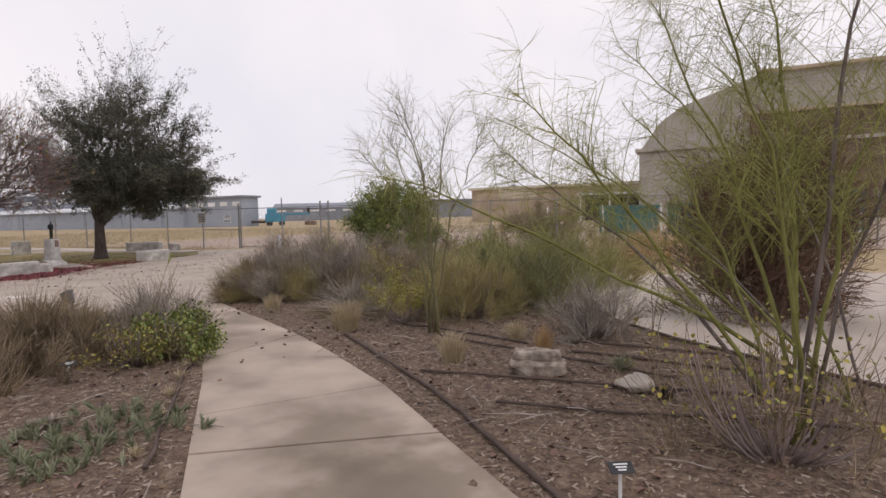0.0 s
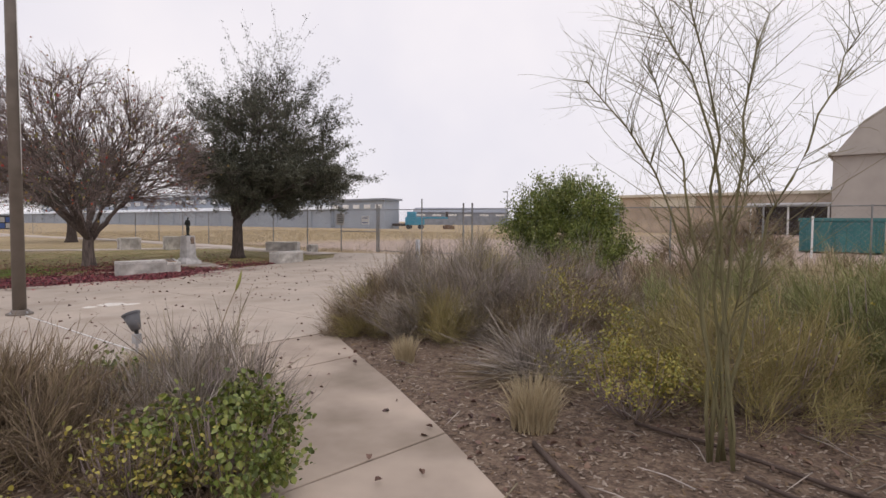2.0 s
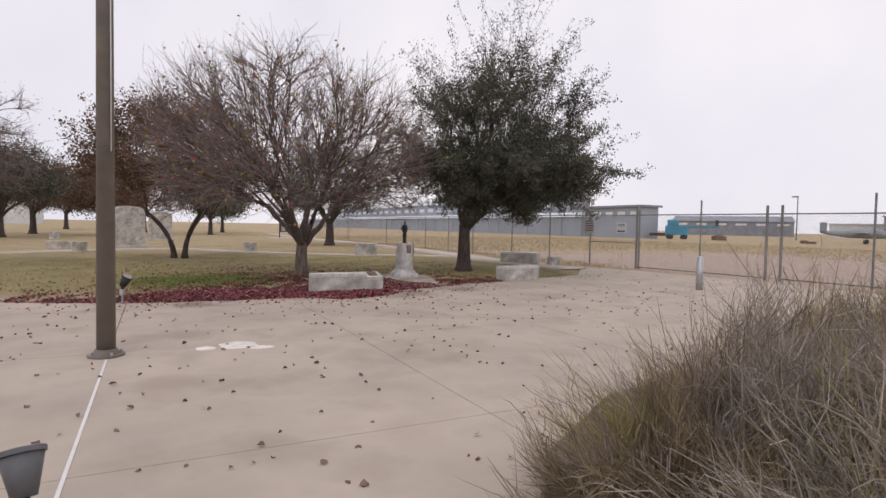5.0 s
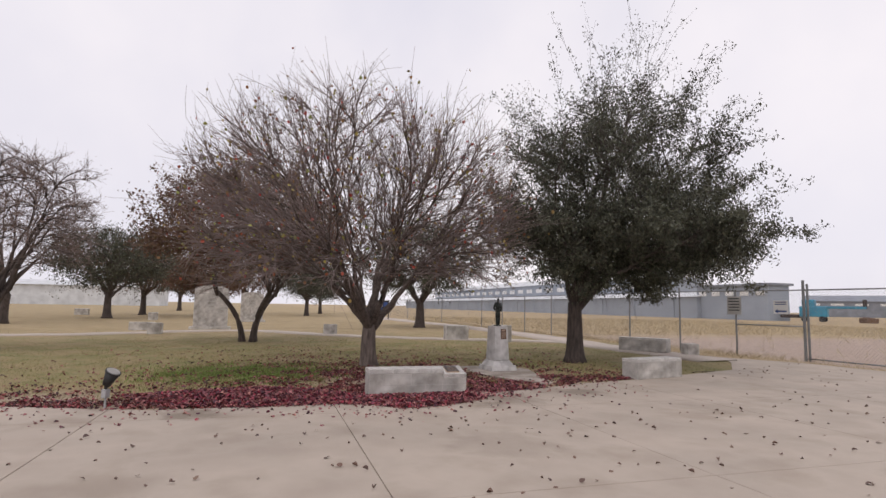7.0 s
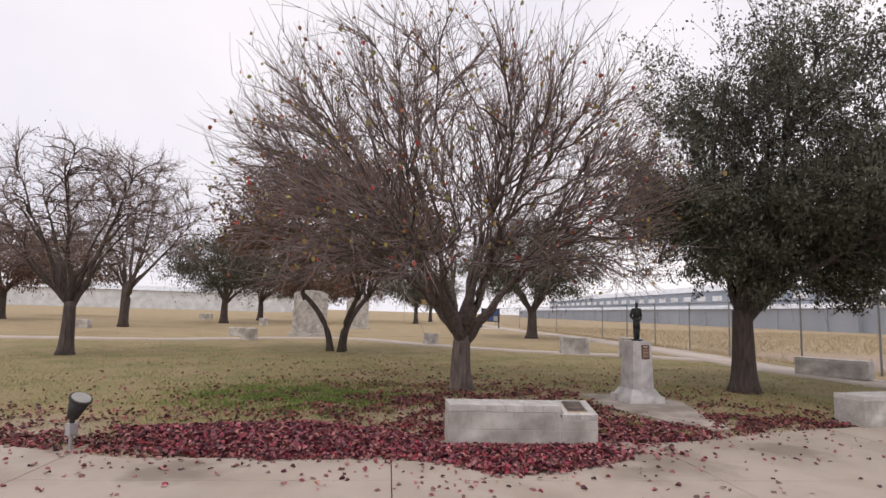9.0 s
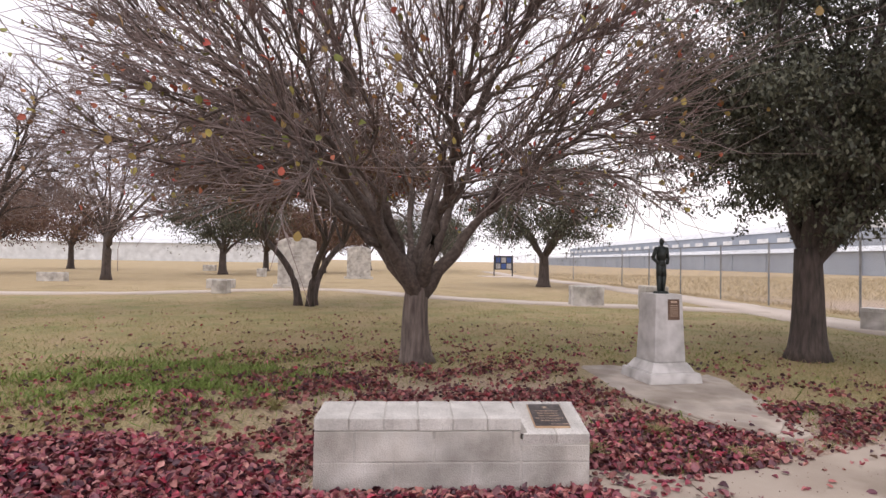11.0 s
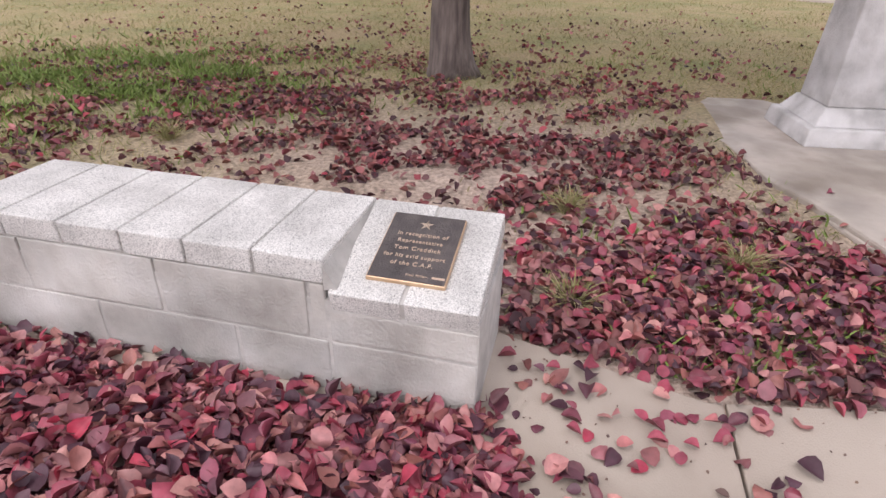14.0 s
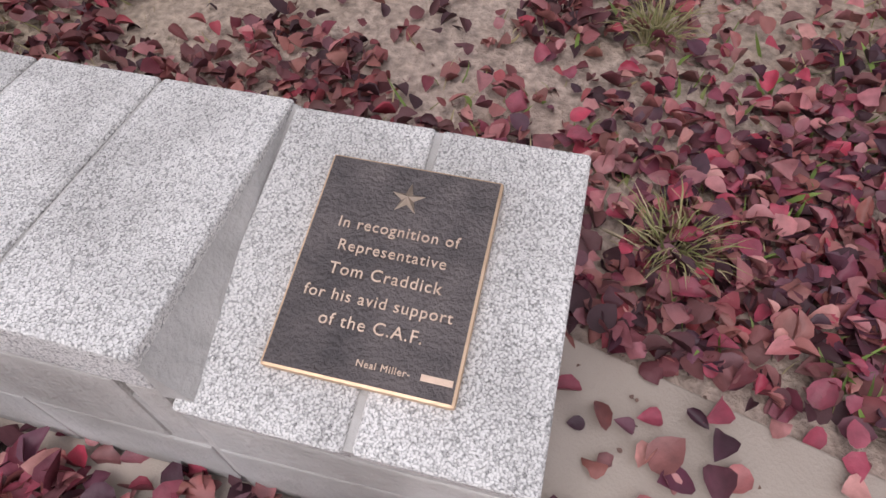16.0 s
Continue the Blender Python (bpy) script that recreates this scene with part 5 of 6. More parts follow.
def memorial_bench(name, label, length, caps, m, plaque, group=""):
    """A low bench of stone blocks along +y, its front at x = 0 and its back at x = -0.36; the last bit slopes and holds a plaque."""
    ob = thing(name, label, "bench", group, m)
    seat = length - 0.36 if plaque else length
    dep = 0.352
    core = part("mortar_core", box(dep - 0.004, length - 0.004, 0.27 if plaque else 0.31, (-dep / 2, length / 2, 0)), M_MORTAR, ob)
    part("cap_mortar", box(dep - 0.012, seat - 0.006, 0.374 - 0.25, (-dep / 2, seat / 2, 0.25)), M_MORTAR, ob)
    sd = 0
    for z, off in ((0.0, 0.0), (0.158, 0.2)):
        y = 0.0
        first = True
        while y < length - 0.01:
            w = min(0.405 - (off if first else 0), length - y)
            first = False
            if plaque and y < seat < y + w:
                w = seat - y
            hh = 0.156
            if plaque and y >= seat - 0.005 and z > 0.1:
                hh = 0.085
            sd += 1
            part("block", block(dep, w - 0.009, hh - 0.004, (-dep / 2, y + w / 2, z), sd), M_BLOCK, ob)
            y += w
    cw = seat / caps
    for k in range(caps):
        b = box(dep + 0.004, cw - 0.005, 0.064, (-dep / 2, cw * (k + 0.5), 0.315), 0.007, 3)
        part("cap_stone", rough(b, 0.003, 18, 50 + k), M_SLAB, ob)
    if not plaque:
        return ob
    tilt = math.atan2(0.083, dep)
    for k in range(2):
        b = box(dep + 0.006, 0.169, 0.065, (0, 0, -0.01), 0.006, 3)
        part("sloped_slab", rough(b, 0.002, 18, 70 + k), M_SLAB, ob, "", Matrix.Translation((-dep / 2, seat + 0.094 + 0.177 * k, 0.289)) @ Matrix.Rotation(tilt, 4, "Y"))
    part("slab_joint", rough(box(dep + 0.002, 0.014, 0.06, (0, 0, -0.01)), 0.0015, 30, 9), M_MORTAR, ob, "pale mortar joint", Matrix.Translation((-dep / 2, seat + 0.1825, 0.2885)) @ Matrix.Rotation(tilt, 4, "Y"))
    fil = bmesh.new()
    fv = [fil.verts.new(p) for p in ((0.0, seat - 0.003, 0.298), (0.0, seat + 0.03, 0.3045), (0.0, seat - 0.003, 0.362), (-dep, seat - 0.003, 0.362), (-dep, seat + 0.006, 0.3685), (-dep, seat - 0.003, 0.372))]
    for q in ((0, 1, 2), (3, 5, 4), (0, 3, 4, 1), (1, 4, 5, 2), (2, 5, 3, 0)):
        fil.faces.new([fv[t] for t in q])
    part("mortar_fillet", fil, M_MORTAR, ob)
    pm = Matrix.Translation((-0.160, seat + 0.175, 0.3405)) @ Matrix.Rotation(tilt + 0.02, 4, "Y") @ Matrix.Rotation(math.pi / 2, 4, "Z")
    pl = part("plaque", box(0.188, 0.236, 0.014, (0, 0, 0), 0.004, 2), M_GOLD, ob, "cast bronze plaque with polished edges", pm)
    part("plaque_field", box(0.181, 0.229, 0.002, (0, 0, 0.0135)), M_BRONZE, pl, "dark pebbled bronze field")
    star = bmesh.new()
    c = star.verts.new((0, 0.078, 0.0215))
    ring = [star.verts.new((0.019 * s * math.sin(a), 0.078 + 0.019 * s * math.cos(a), 0.0156)) for a, s in ((i * math.pi / 5, 1.0 if i % 2 == 0 else 0.36) for i in range(10))]
    for i in range(10):
        star.faces.new((c, ring[(i + 1) % 10], ring[i]))
    part("star", star, M_STARBR, pl, "raised five-pointed star")
    lines = (("In recognition of", 0.0165, 0.034, 0.0), ("Representative", 0.0165, 0.009, 0.0), ("Tom Craddick", 0.0175, -0.017, 0.0), ("for his avid support", 0.0165, -0.043, 0.0), ("of the C.A.F.", 0.0175, -0.068, 0.0), ("Neal Miller-", 0.0095, -0.1, 0.022))
    for text, size, y, x in lines:
        cu = bpy.data.curves.new("text", "FONT")
        cu.body, cu.size, cu.align_x, cu.extrude = text, size, "CENTER", 0.0009
        cu.space_character = 1.12
        tmp = new("text", cu)
        bpy.context.view_layer.update()
        me = bpy.data.meshes.new_from_object(tmp.evaluated_get(bpy.context.evaluated_depsgraph_get()))
        bpy.data.objects.remove(tmp)
        me.materials.clear()
        me.materials.append(M_LETTER)
        link("raised_text", me, pl, "", Matrix.Translation((x, y, 0.0163)))
    part("raised_text", box(0.03, 0.006, 0.0012, (0.073, -0.097, 0.0156)), M_LETTER, pl)
    return ob


memorial_bench("memorial_bench", "pale stone-block memorial bench with a bronze dedication plaque", 1.42, 6, Matrix.Translation((-15.4, 9.83, 0.0)), True)
memorial_bench("stone_bench", "pale stone-block bench at the lawn edge", 1.2, 4, Matrix.Translation((-16.5, 14.95, 0.0)) @ Matrix.Rotation(radians(13), 4, "Z") @ Matrix.Diagonal((1.1, 1, 0.95, 1)), False, "plain stone benches")
memorial_bench("stone_bench", "dark weathered stone bench by the fence walk", 1.4, 4, Matrix.Translation((-22.3, 18.45, 0.08)) @ Matrix.Rotation(radians(-58), 4, "Z"), False, "plain stone benches")


# ---- pedestal and statue ----


def smooth_outline(p, n=2):
    for _ in range(n):
        p = [q for i in range(len(p)) for q in ((0.75 * p[i - 1][0] + 0.25 * p[i][0], 0.75 * p[i - 1][1] + 0.25 * p[i][1]), (0.25 * p[i - 1][0] + 0.75 * p[i][0], 0.25 * p[i - 1][1] + 0.75 * p[i][1]))]
    return p


def ragged(p, amount, seed):
    r = random.Random(seed)
    return [(x + r.uniform(-amount, amount), y + r.uniform(-amount, amount)) for x, y in p]


pad = thing("pedestal_pad", "irregular dirty poured concrete pad round the pedestal", "paving")
part("upper_slab", prism(ragged(smooth_outline(PAD, 1), 0.035, 4), -0.1, 0.05, 0.012), M_PADC, pad)
part("lower_slab", prism(ragged(smooth_outline([(x + 0.09, y + 0.07) for x, y in PAD], 1), 0.04, 5), -0.12, 0.024, 0.008), M_PADC, pad)


def frustum(w0, w1, h, z, cut=0.0, bevel=0.006):
    b = bmesh.new()

    def ring(w, zz):
        a, c = w / 2, w / 2 - cut
        pts = [(a, -c), (a, c), (c, a), (-c, a), (-a, c), (-a, -c), (-c, -a), (c, -a)] if cut else [(a, -a), (a, a), (-a, a), (-a, -a)]
        return [b.verts.new((x, y, zz)) for x, y in pts]

    lo, hi = ring(w0, z), ring(w1, z + h)
    b.faces.new(lo[::-1])
    b.faces.new(hi)
    for i in range(len(lo)):
        b.faces.new((lo[i - 1], lo[i], hi[i], hi[i - 1]))
    bmesh.ops.bevel(b, geom=b.edges[:], offset=bevel, segments=2, affect="EDGES", profile=0.5)
    return b


ped = thing("pedestal", "tapered pale cast-stone pedestal with a bronze tablet", "pedestal", m=Matrix.Translation((-18.02, 12.81, 0.045)) @ Matrix.Rotation(radians(8), 4, "Z"))
part("plinth", frustum(0.56, 0.53, 0.10, 0.0, 0.0, 0.01), M_PED, ped)
part("upper_plinth", frustum(0.47, 0.36, 0.09, 0.10, 0.0, 0.008), M_PED, ped)
part("shaft", frustum(0.335, 0.285, 0.66, 0.19, 0.0, 0.009), M_PED, ped)
tab = part("tablet", box(0.012, 0.125, 0.20, (0, 0, 0), 0.003), M_RUST, ped, "brown bronze tablet", Matrix.Translation((0.153, 0.045, 0.60)) @ Matrix.Rotation(radians(-2.4), 4, "Y"))
part("tablet_emblem", box(0.004, 0.07, 0.018, (0.007, 0, 0.165), 0.002), M_LETTER, tab)
for k in range(6):
    part("text_bar", box(0.003, 0.085, 0.006, (0.007, 0, 0.135 - 0.02 * k)), M_LETTER, tab)


def statue():
    g = bmesh.new()

    def limb(a, b, r0, r1):
        a, b = Vector(a), Vector(b)
        d = b - a
        m = Matrix.Translation((a + b) / 2) @ d.to_track_quat("Z", "Y").to_matrix().to_4x4()
        bmesh.ops.create_cone(g, cap_ends=True, segments=12, radius1=r0, radius2=r1, depth=d.length, matrix=m)

    def ball(c, r, s=(1, 1, 1)):
        bmesh.ops.create_uvsphere(g, u_segments=14, v_segments=10, radius=r, matrix=Matrix.Translation(c) @ Matrix.Diagonal((*s, 1)))

    limb((0.01, -0.03, 0.0), (0.0, -0.028, 0.17), 0.026, 0.034)
    limb((0.0, -0.028, 0.16), (0, -0.018, 0.30), 0.034, 0.045)
    limb((-0.02, 0.035, 0.0), (0.015, 0.03, 0.17), 0.026, 0.034)
    limb((0.015, 0.03, 0.16), (0, 0.018, 0.30), 0.034, 0.045)
    limb((0, 0, 0.27), (0, 0, 0.33), 0.056, 0.05)
    limb((0, 0, 0.32), (0.005, 0, 0.445), 0.05, 0.07)
    ball((0.005, 0, 0.44), 0.068, (0.8, 1.05, 0.5))
    limb((0.005, 0, 0.45), (0.01, 0, 0.49), 0.024, 0.022)
    ball((0.012, 0, 0.515), 0.034, (1.0, 0.85, 1.15))
    for s in (-1, 1):
        ball((0.005, 0.07 * s, 0.437), 0.028)
        limb((0.005, 0.07 * s, 0.44), (-0.02, 0.105 * s, 0.345), 0.026, 0.022)
        limb((-0.02, 0.105 * s, 0.35), (0.04, 0.06 * s, 0.295), 0.022, 0.017)
    limb((0, 0, -0.012), (0, 0, 0.012), 0.095, 0.085)
    return tagged(part("statue", g, M_STATUE, None, "", Matrix.Translation((-18.02, 12.81, 0.905)) @ Matrix.Rotation(radians(8), 4, "Z") @ Matrix.Diagonal((0.8, 0.8, 0.98, 1)), True), "small dark bronze statue standing with bent arms on the pedestal", "statue")


statue()


# ---- headstones and slabs on the lawn ----
def upright_stone(name, x, y, w, d, h, turn, label, gable=0.1, material=M_BLOCK):
    ob = thing(name, label, "monument", "", Matrix.Translation((x, y, float(ground_z(np.array([x]), np.array([y]))[0]) - 0.03)) @ Matrix.Rotation(turn, 4, "Z"))
    part("base", box(d + 0.25, w + 0.3, 0.15, (0, 0, 0), 0.015, 2), material, ob)
    b = bmesh.new()
    outline = [(-w / 2, 0.15), (w / 2, 0.15), (w / 2, h - gable), (w * 0.3, h - gable * 0.25), (0, h), (-w * 0.3, h - gable * 0.25), (-w / 2, h - gable)]
    f = b.faces.new([b.verts.new((d / 2, p, q)) for p, q in outline])
    r = bmesh.ops.extrude_face_region(b, geom=[f])
    bmesh.ops.translate(b, vec=(-d, 0, 0), verts=[v for v in r["geom"] if isinstance(v, bmesh.types.BMVert)])
    bmesh.ops.recalc_face_normals(b, faces=b.faces)
    bmesh.ops.bevel(b, geom=b.edges[:], offset=0.02, segments=2, affect="EDGES", profile=0.5)
    part("stone", b, material, ob)
    for k in range(7):
        part("text_bar", box(0.008, w * 0.7, 0.035, (d / 2 + 0.002, 0, h * 0.28 + k * 0.17)), M_MORTAR, ob)
    return ob


upright_stone("granite_monument", -34.6, 6.0, 1.4, 0.4, 1.95, 0.05, "tall grey granite memorial stone with a low peak", 0.16)
upright_stone("granite_monument", -45.5, 7.4, 1.35, 0.4, 1.9, 0.05, "second grey granite memorial stone farther off", 0.16)
for x, y, w, d, h, lab in ((-30.3, 4.55, 0.45, 0.45, 0.42, "small pale stone cube beside the lawn walk"), (-30.4, 10.8, 0.5, 0.35, 0.42, "small pale stone block beside the lawn walk"), (-27.0, 14.9, 0.8, 0.5, 0.55, "pale stone seat beside the lawn walk"),
                           (-25.9, 16.2, 0.55, 0.5, 0.6, "dark-topped stone block beside the lawn walk"), (-37.2, -4.6, 1.1, 0.4, 0.4, "low dark stone slab on the dry lawn"), (-33.5, 3.5, 0.9, 0.5, 0.35, "low pale stone by the memorial"),
                           (-60, -6, 1.0, 0.4, 0.5, "low grey stone far on the lawn"), (-47, 1.5, 0.5, 0.4, 0.5, "dark small stone far on the lawn"), (-21.0, 19.9, 0.4, 0.3, 0.35, "low grey boulder by the fence walk")):
    b = box(d, w, h, (0, 0, 0), 0.03, 2)
    bmesh.ops.subdivide_edges(b, edges=b.edges[:], cuts=1, use_grid_fill=True)
    tagged(part("lawn_stone", rough(b, 0.02, 5, x), M_BLOCK, None, "", Matrix.Translation((x, y, float(ground_z(np.array([x]), np.array([y]))[0]) - 0.02))), lab, "stone", "lawn stones")


def info_board(x, y):
    ob = thing("information_board", "dark blue information board on a pale slab by the fence", "sign", m=Matrix.Translation((x, y, 0.06)) @ Matrix.Rotation(0.25, 4, "Z"))
    part("slab", box(3.2, 3.6, 0.14, (0.5, 0, -0.08), 0.01), M_WALK, ob, "pale concrete slab")
    for s in (-1, 1):
        part("post", box(0.08, 0.08, 1.6, (0, 0.75 * s, 0.05), 0.008), M_BLACK, ob)
    pan = part("panel", box(0.06, 1.42, 1.05, (0, 0, 0.55), 0.01), M_BLACK, ob)
    for i in range(3):
        for j in range(2):
            part("poster", box(0.01, 0.36, 0.38, (0.036, -0.44 + 0.44 * i, 0.63 + 0.46 * j)), M_BLUE if (i + j) % 2 else M_SIGN, pan)


info_board(-55.0, 17.4)


# ---- fence and gate ----
FENCE = [(-75, 21.6), (-62, 21.4), (-50, 21.3), (-41, 21.2), (-37.6, 21.15), (-34.5, 21.1), (-31.5, 21.05), (-28.8, 21.0), (-25.3, 20.95), (-22.85, 21.1), (-20.95, 21.5), (-19.12, 21.95), (-16.75, 22.2), (-14.75, 22.4), (-14.35, 22.44), (-12.2, 22.65), (-9.6, 22.9), (-7.0, 23.2), (-4.4, 23.5), (-1.8, 23.8), (0.8, 24.1), (3.4, 24.4), (6.0, 24.7)]
fence = thing("chain_link_fence", "grey chain-link fence with steel posts and top rail", "fence")
RAIL = 1.86
gate_posts = {11: 2.12, 13: 2.1, 14: 2.1, 12: 2.3, 15: 2.35, 9: 2.0}
for k, (x, y) in enumerate(FENCE):
    h = gate_posts.get(k, 1.9)
    part("post", cone(0.038 if k in (11, 13, 14) else 0.027, 0.036 if k in (11, 13, 14) else 0.026, h, (x, y, 0), 10), M_FENCE, fence)
    if k in (11,):
        part("post", cone(0.03, 0.03, 2.02, (x + 0.1, y + 0.02, 0), 10), M_FENCE, fence)
for k in range(len(FENCE) - 1):
    (xa, ya), (xb, yb) = FENCE[k], FENCE[k + 1]
    g = Geo()
    g.tube(np.array([(xa, ya, RAIL), ((xa + xb) / 2, (ya + yb) / 2, RAIL), (xb, yb, RAIL)]), np.full(3, 0.02), 6)
    link("top_rail", g.mesh("top_rail", M_FENCE), fence)
    if k in (10, 11, 12, 14, 15):
        g = Geo()
        zb = 0.9 if k == 10 else 0.07
        g.tube(np.array([(xa, ya, zb), ((xa + xb) / 2, (ya + yb) / 2, zb), (xb, yb, zb)]), np.full(3, 0.02), 6)
        link("lower_rail", g.mesh("lower_rail", M_FENCE), fence)
    span = math.hypot(xb - xa, yb - ya)
    step = 0.09 if -32 < xa < -8 else 0.16
    g = Geo()
    ux, uy = (xb - xa) / span, (yb - ya) / span
    for s in np.arange(-RAIL, span, step):
        for flip in (0, 1):
            s0, s1 = max(s, 0), min(s + RAIL - 0.06, span)
            if s1 - s0 < 0.05:
                continue
            z0, z1 = 0.05 + (s0 - s), 0.05 + (s1 - s)
            if flip:
                z0, z1 = RAIL - (s0 - s), RAIL - (s1 - s)
            g.tube(np.array([(xa + ux * s0, ya + uy * s0, z0), (xa + ux * s1, ya + uy * s1, z1)]), (0.0022, 0.0022), 3)
    link("wire_mesh", g.mesh("wire_mesh", M_FENCE), fence)


def sign_panel(name, x, y, z, w, h, label, face, bars, arrow=False):
    ob = thing(name, label, "sign", "", Matrix.Translation((x, y, z)))
    part("panel", box(w, 0.012, h, (0, 0, 0), 0.003), face, ob)
    for k in range(bars):
        part("text_bar", box(w * 0.75, 0.004, h * 0.06, (0, -0.008, h * (0.85 - 0.16 * k))), M_BLUE if arrow else M_BLACK, ob)
    if arrow:
        b = bmesh.new()
        f = b.faces.new([b.verts.new((px * w, -0.008, h * (0.2 + pz))) for px, pz in ((-0.42, 0), (-0.2, 0.16), (-0.2, 0.06), (0.4, 0.06), (0.4, -0.06), (-0.2, -0.06), (-0.2, -0.16))])
        part("arrow", b, M_BLUE, ob, "blue arrow")


sign_panel("gate_notice", -20.95, 21.44, 1.18, 0.52, 0.52, "grey weathered notice hung on the gate post", M_SIGN, 5)
sign_panel("arrow_sign", -19.62, 21.72, 1.22, 0.46, 0.36, "small white sign with a blue arrow hung on the fence", M_WHITE, 2, True)
bol = thing("bollard", "grey steel bollard in front of the gate", "bollard", m=Matrix.Translation((-13.6, 18.3, 0)))
part("post", cone(0.075, 0.075, 0.72, (0, 0, -0.01), 20), M_CONDUIT, bol, smooth=True)
part("cap", cone(0.078, 0.05, 0.05, (0, 0, 0.71), 20), M_CONDUIT, bol)
for k in range(7):
    p = thing("white_post", "white-painted steel fence post", "post", "white posts by the containers", Matrix.Translation((-6.5 + 2.7 * k, 30.4 + 0.3 * k, 0)))
    part("shaft", cone(0.04, 0.04, 1.62, (0, 0, -0.02), 10), M_WHITE, p)
    part("cap", cone(0.05, 0.03, 0.04, (0, 0, 1.6), 10), M_WHITE, p)


# ---- far things ----
def far_building(name, label, x0, y0, ux, uy, length, depth, h, wall, roof, rise=0.0, bays=0, windows=0, door=None, clere=0.0):
    """A long building: its front runs from (x0, y0) along (ux, uy), its depth lies to the left of that way."""
    ang = math.atan2(uy, ux)
    ob = thing(name, label, "building", "", Matrix.Translation((x0, y0, -0.1)) @ Matrix.Rotation(ang, 4, "Z"))
    part("wall", box(length, depth, h, (length / 2, depth / 2, 0), 0.03), wall, ob)
    b = bmesh.new()
    pts = [(-0.4, -0.5, h), (length + 0.4, -0.5, h), (length + 0.4, depth + 0.5, h), (-0.4, depth + 0.5, h)]
    lo = [b.verts.new(p) for p in pts]
    if rise:
        r0, r1 = b.verts.new((-0.4, depth / 2, h + rise)), b.verts.new((length + 0.4, depth / 2, h + rise))
        for f in ((lo[0], lo[1], r1, r0), (lo[2], lo[3], r0, r1), (lo[1], lo[2], r1), (lo[3], lo[0], r0), tuple(lo[::-1])):
            b.faces.new(f)
    else:
        hi = [b.verts.new((p[0], p[1], h + 0.35)) for p in pts]
        b.faces.new(lo[::-1]), b.faces.new(hi)
        for i in range(4):
            b.faces.new((lo[i - 1], lo[i], hi[i], hi[i - 1]))
    part("roof", b, roof, ob)
    for k in range(bays):
        part("rib", box(0.25, 0.2, h - 0.2, (length * (k + 0.5) / bays, -0.1, 0.05)), wall, ob)
    for k in range(windows):
        part("window", box(length / windows * 0.55, 0.12, h * 0.14, (length * (k + 0.5) / windows, -0.07, h * 0.72)), M_WHITE, ob)
    if door:
        # solid box on the wall; the doorway's shade is put into its colour
        part("door_opening", box(door[1], 0.3, door[2], (door[0], -0.1, 0)), M_DARK, ob)
    return ob


hb = far_building("long_hangar", "long blue-grey metal hangar with a pale roof", -330, 84, 1, -0.02, 241, 8, 3.8, M_HANGAR, M_ROOFW, 1.0, 20)
far_building("main_hangar", "tall pale hangar hall behind its low front range", -300, 93, 1, -0.02, 190, 10, 8.6, M_HANGAR, M_ROOFW, 2.0, 0, 26)
far_building("hangar_annex", "taller grey annex with a row of pale windows", -90, 80, 1, 0.0, 15, 4, 5.4, M_HANGAR, M_HANGARD, 0.0, 0, 5)
far_building("far_hangar", "broad dark hangar with a low curved roof", -168, 194, 0.81, 0.59, 42, 30, 5.6, M_HANGARD, M_HANGARD, 2.4, 0, 6)
far_building("far_shed", "low pale shed on the far side of the airfield", -128, 230, 0.9, 0.4, 20, 12, 5.0, M_ROOFW, M_ROOFW, 0.0)
far_building("far_shed", "dark-roofed hangar at the airfield edge", -108, 225, 0.95, 0.3, 35, 25, 7.5, M_HANGARD, M_HANGARD, 0.0)
tan = far_building("tan_building", "low flat-roofed tan building with a cream panel and loading canopy", -32, 84, 1, -0.02, 40, 20, 5.0, M_TAN, M_CREAM, 0.0, 0, 0, (21.3, 7.6, 3.5))
part("cream_panel", box(6.0, 0.12, 1.4, (7.4, -0.09, 3.6), 0.02), M_CREAM, tan, "cream stucco panel")
part("canopy", box(8.6, 3.0, 0.25, (21.3, -1.5, 3.6), 0.03), M_ROOFW, tan, "pale flat loading canopy")
for k in range(3):
    part("canopy_post", box(0.2, 0.2, 3.6, (17.4 + 3.9 * k, -2.8, 0), 0.02), M_WHITE, tan)
for k, w in enumerate((0.5, 0.8, 0.4, 0.7, 0.6)):
    part("roof_vent", box(w, 0.6, 0.5 + 0.1 * (k % 2), (6 + 6.4 * k, 2.5, 5.3), 0.05), M_HANGARD, tan)
far_building("grey_shed_west", "long pale low building beyond the lawn", -190, -20, 0.05, -1, 120, 20, 5.0, M_ROOFW, M_ROOFW, 1.5, 0)
big = far_building("grey_metal_building", "large warm-grey metal building with a gabled end", -5.9, 70, 1, 0, 60, 40, 7.9, M_BIGWALL, M_BIGWALL, 0.0)
bb = bmesh.new()
gv = [(-0.02, -0.06, 7.9), (2.2, -0.06, 11.0), (4.4, -0.06, 12.6), (12, -0.06, 15.2), (48, -0.06, 15.2), (55.6, -0.06, 12.6), (57.8, -0.06, 11.0), (60, -0.06, 7.9)]
ff = bb.faces.new([bb.verts.new(p) for p in gv])
rr = bmesh.ops.extrude_face_region(bb, geom=[ff])
bmesh.ops.translate(bb, vec=(0, 40, 0), verts=[v for v in rr["geom"] if isinstance(v, bmesh.types.BMVert)])
bmesh.ops.recalc_face_normals(bb, faces=bb.faces)
part("gable", bb, M_BIGWALL, big)
part("eave_trim", box(36.6, 0.5, 0.35, (30, -0.3, 15.2), 0.04), M_TAN, big)
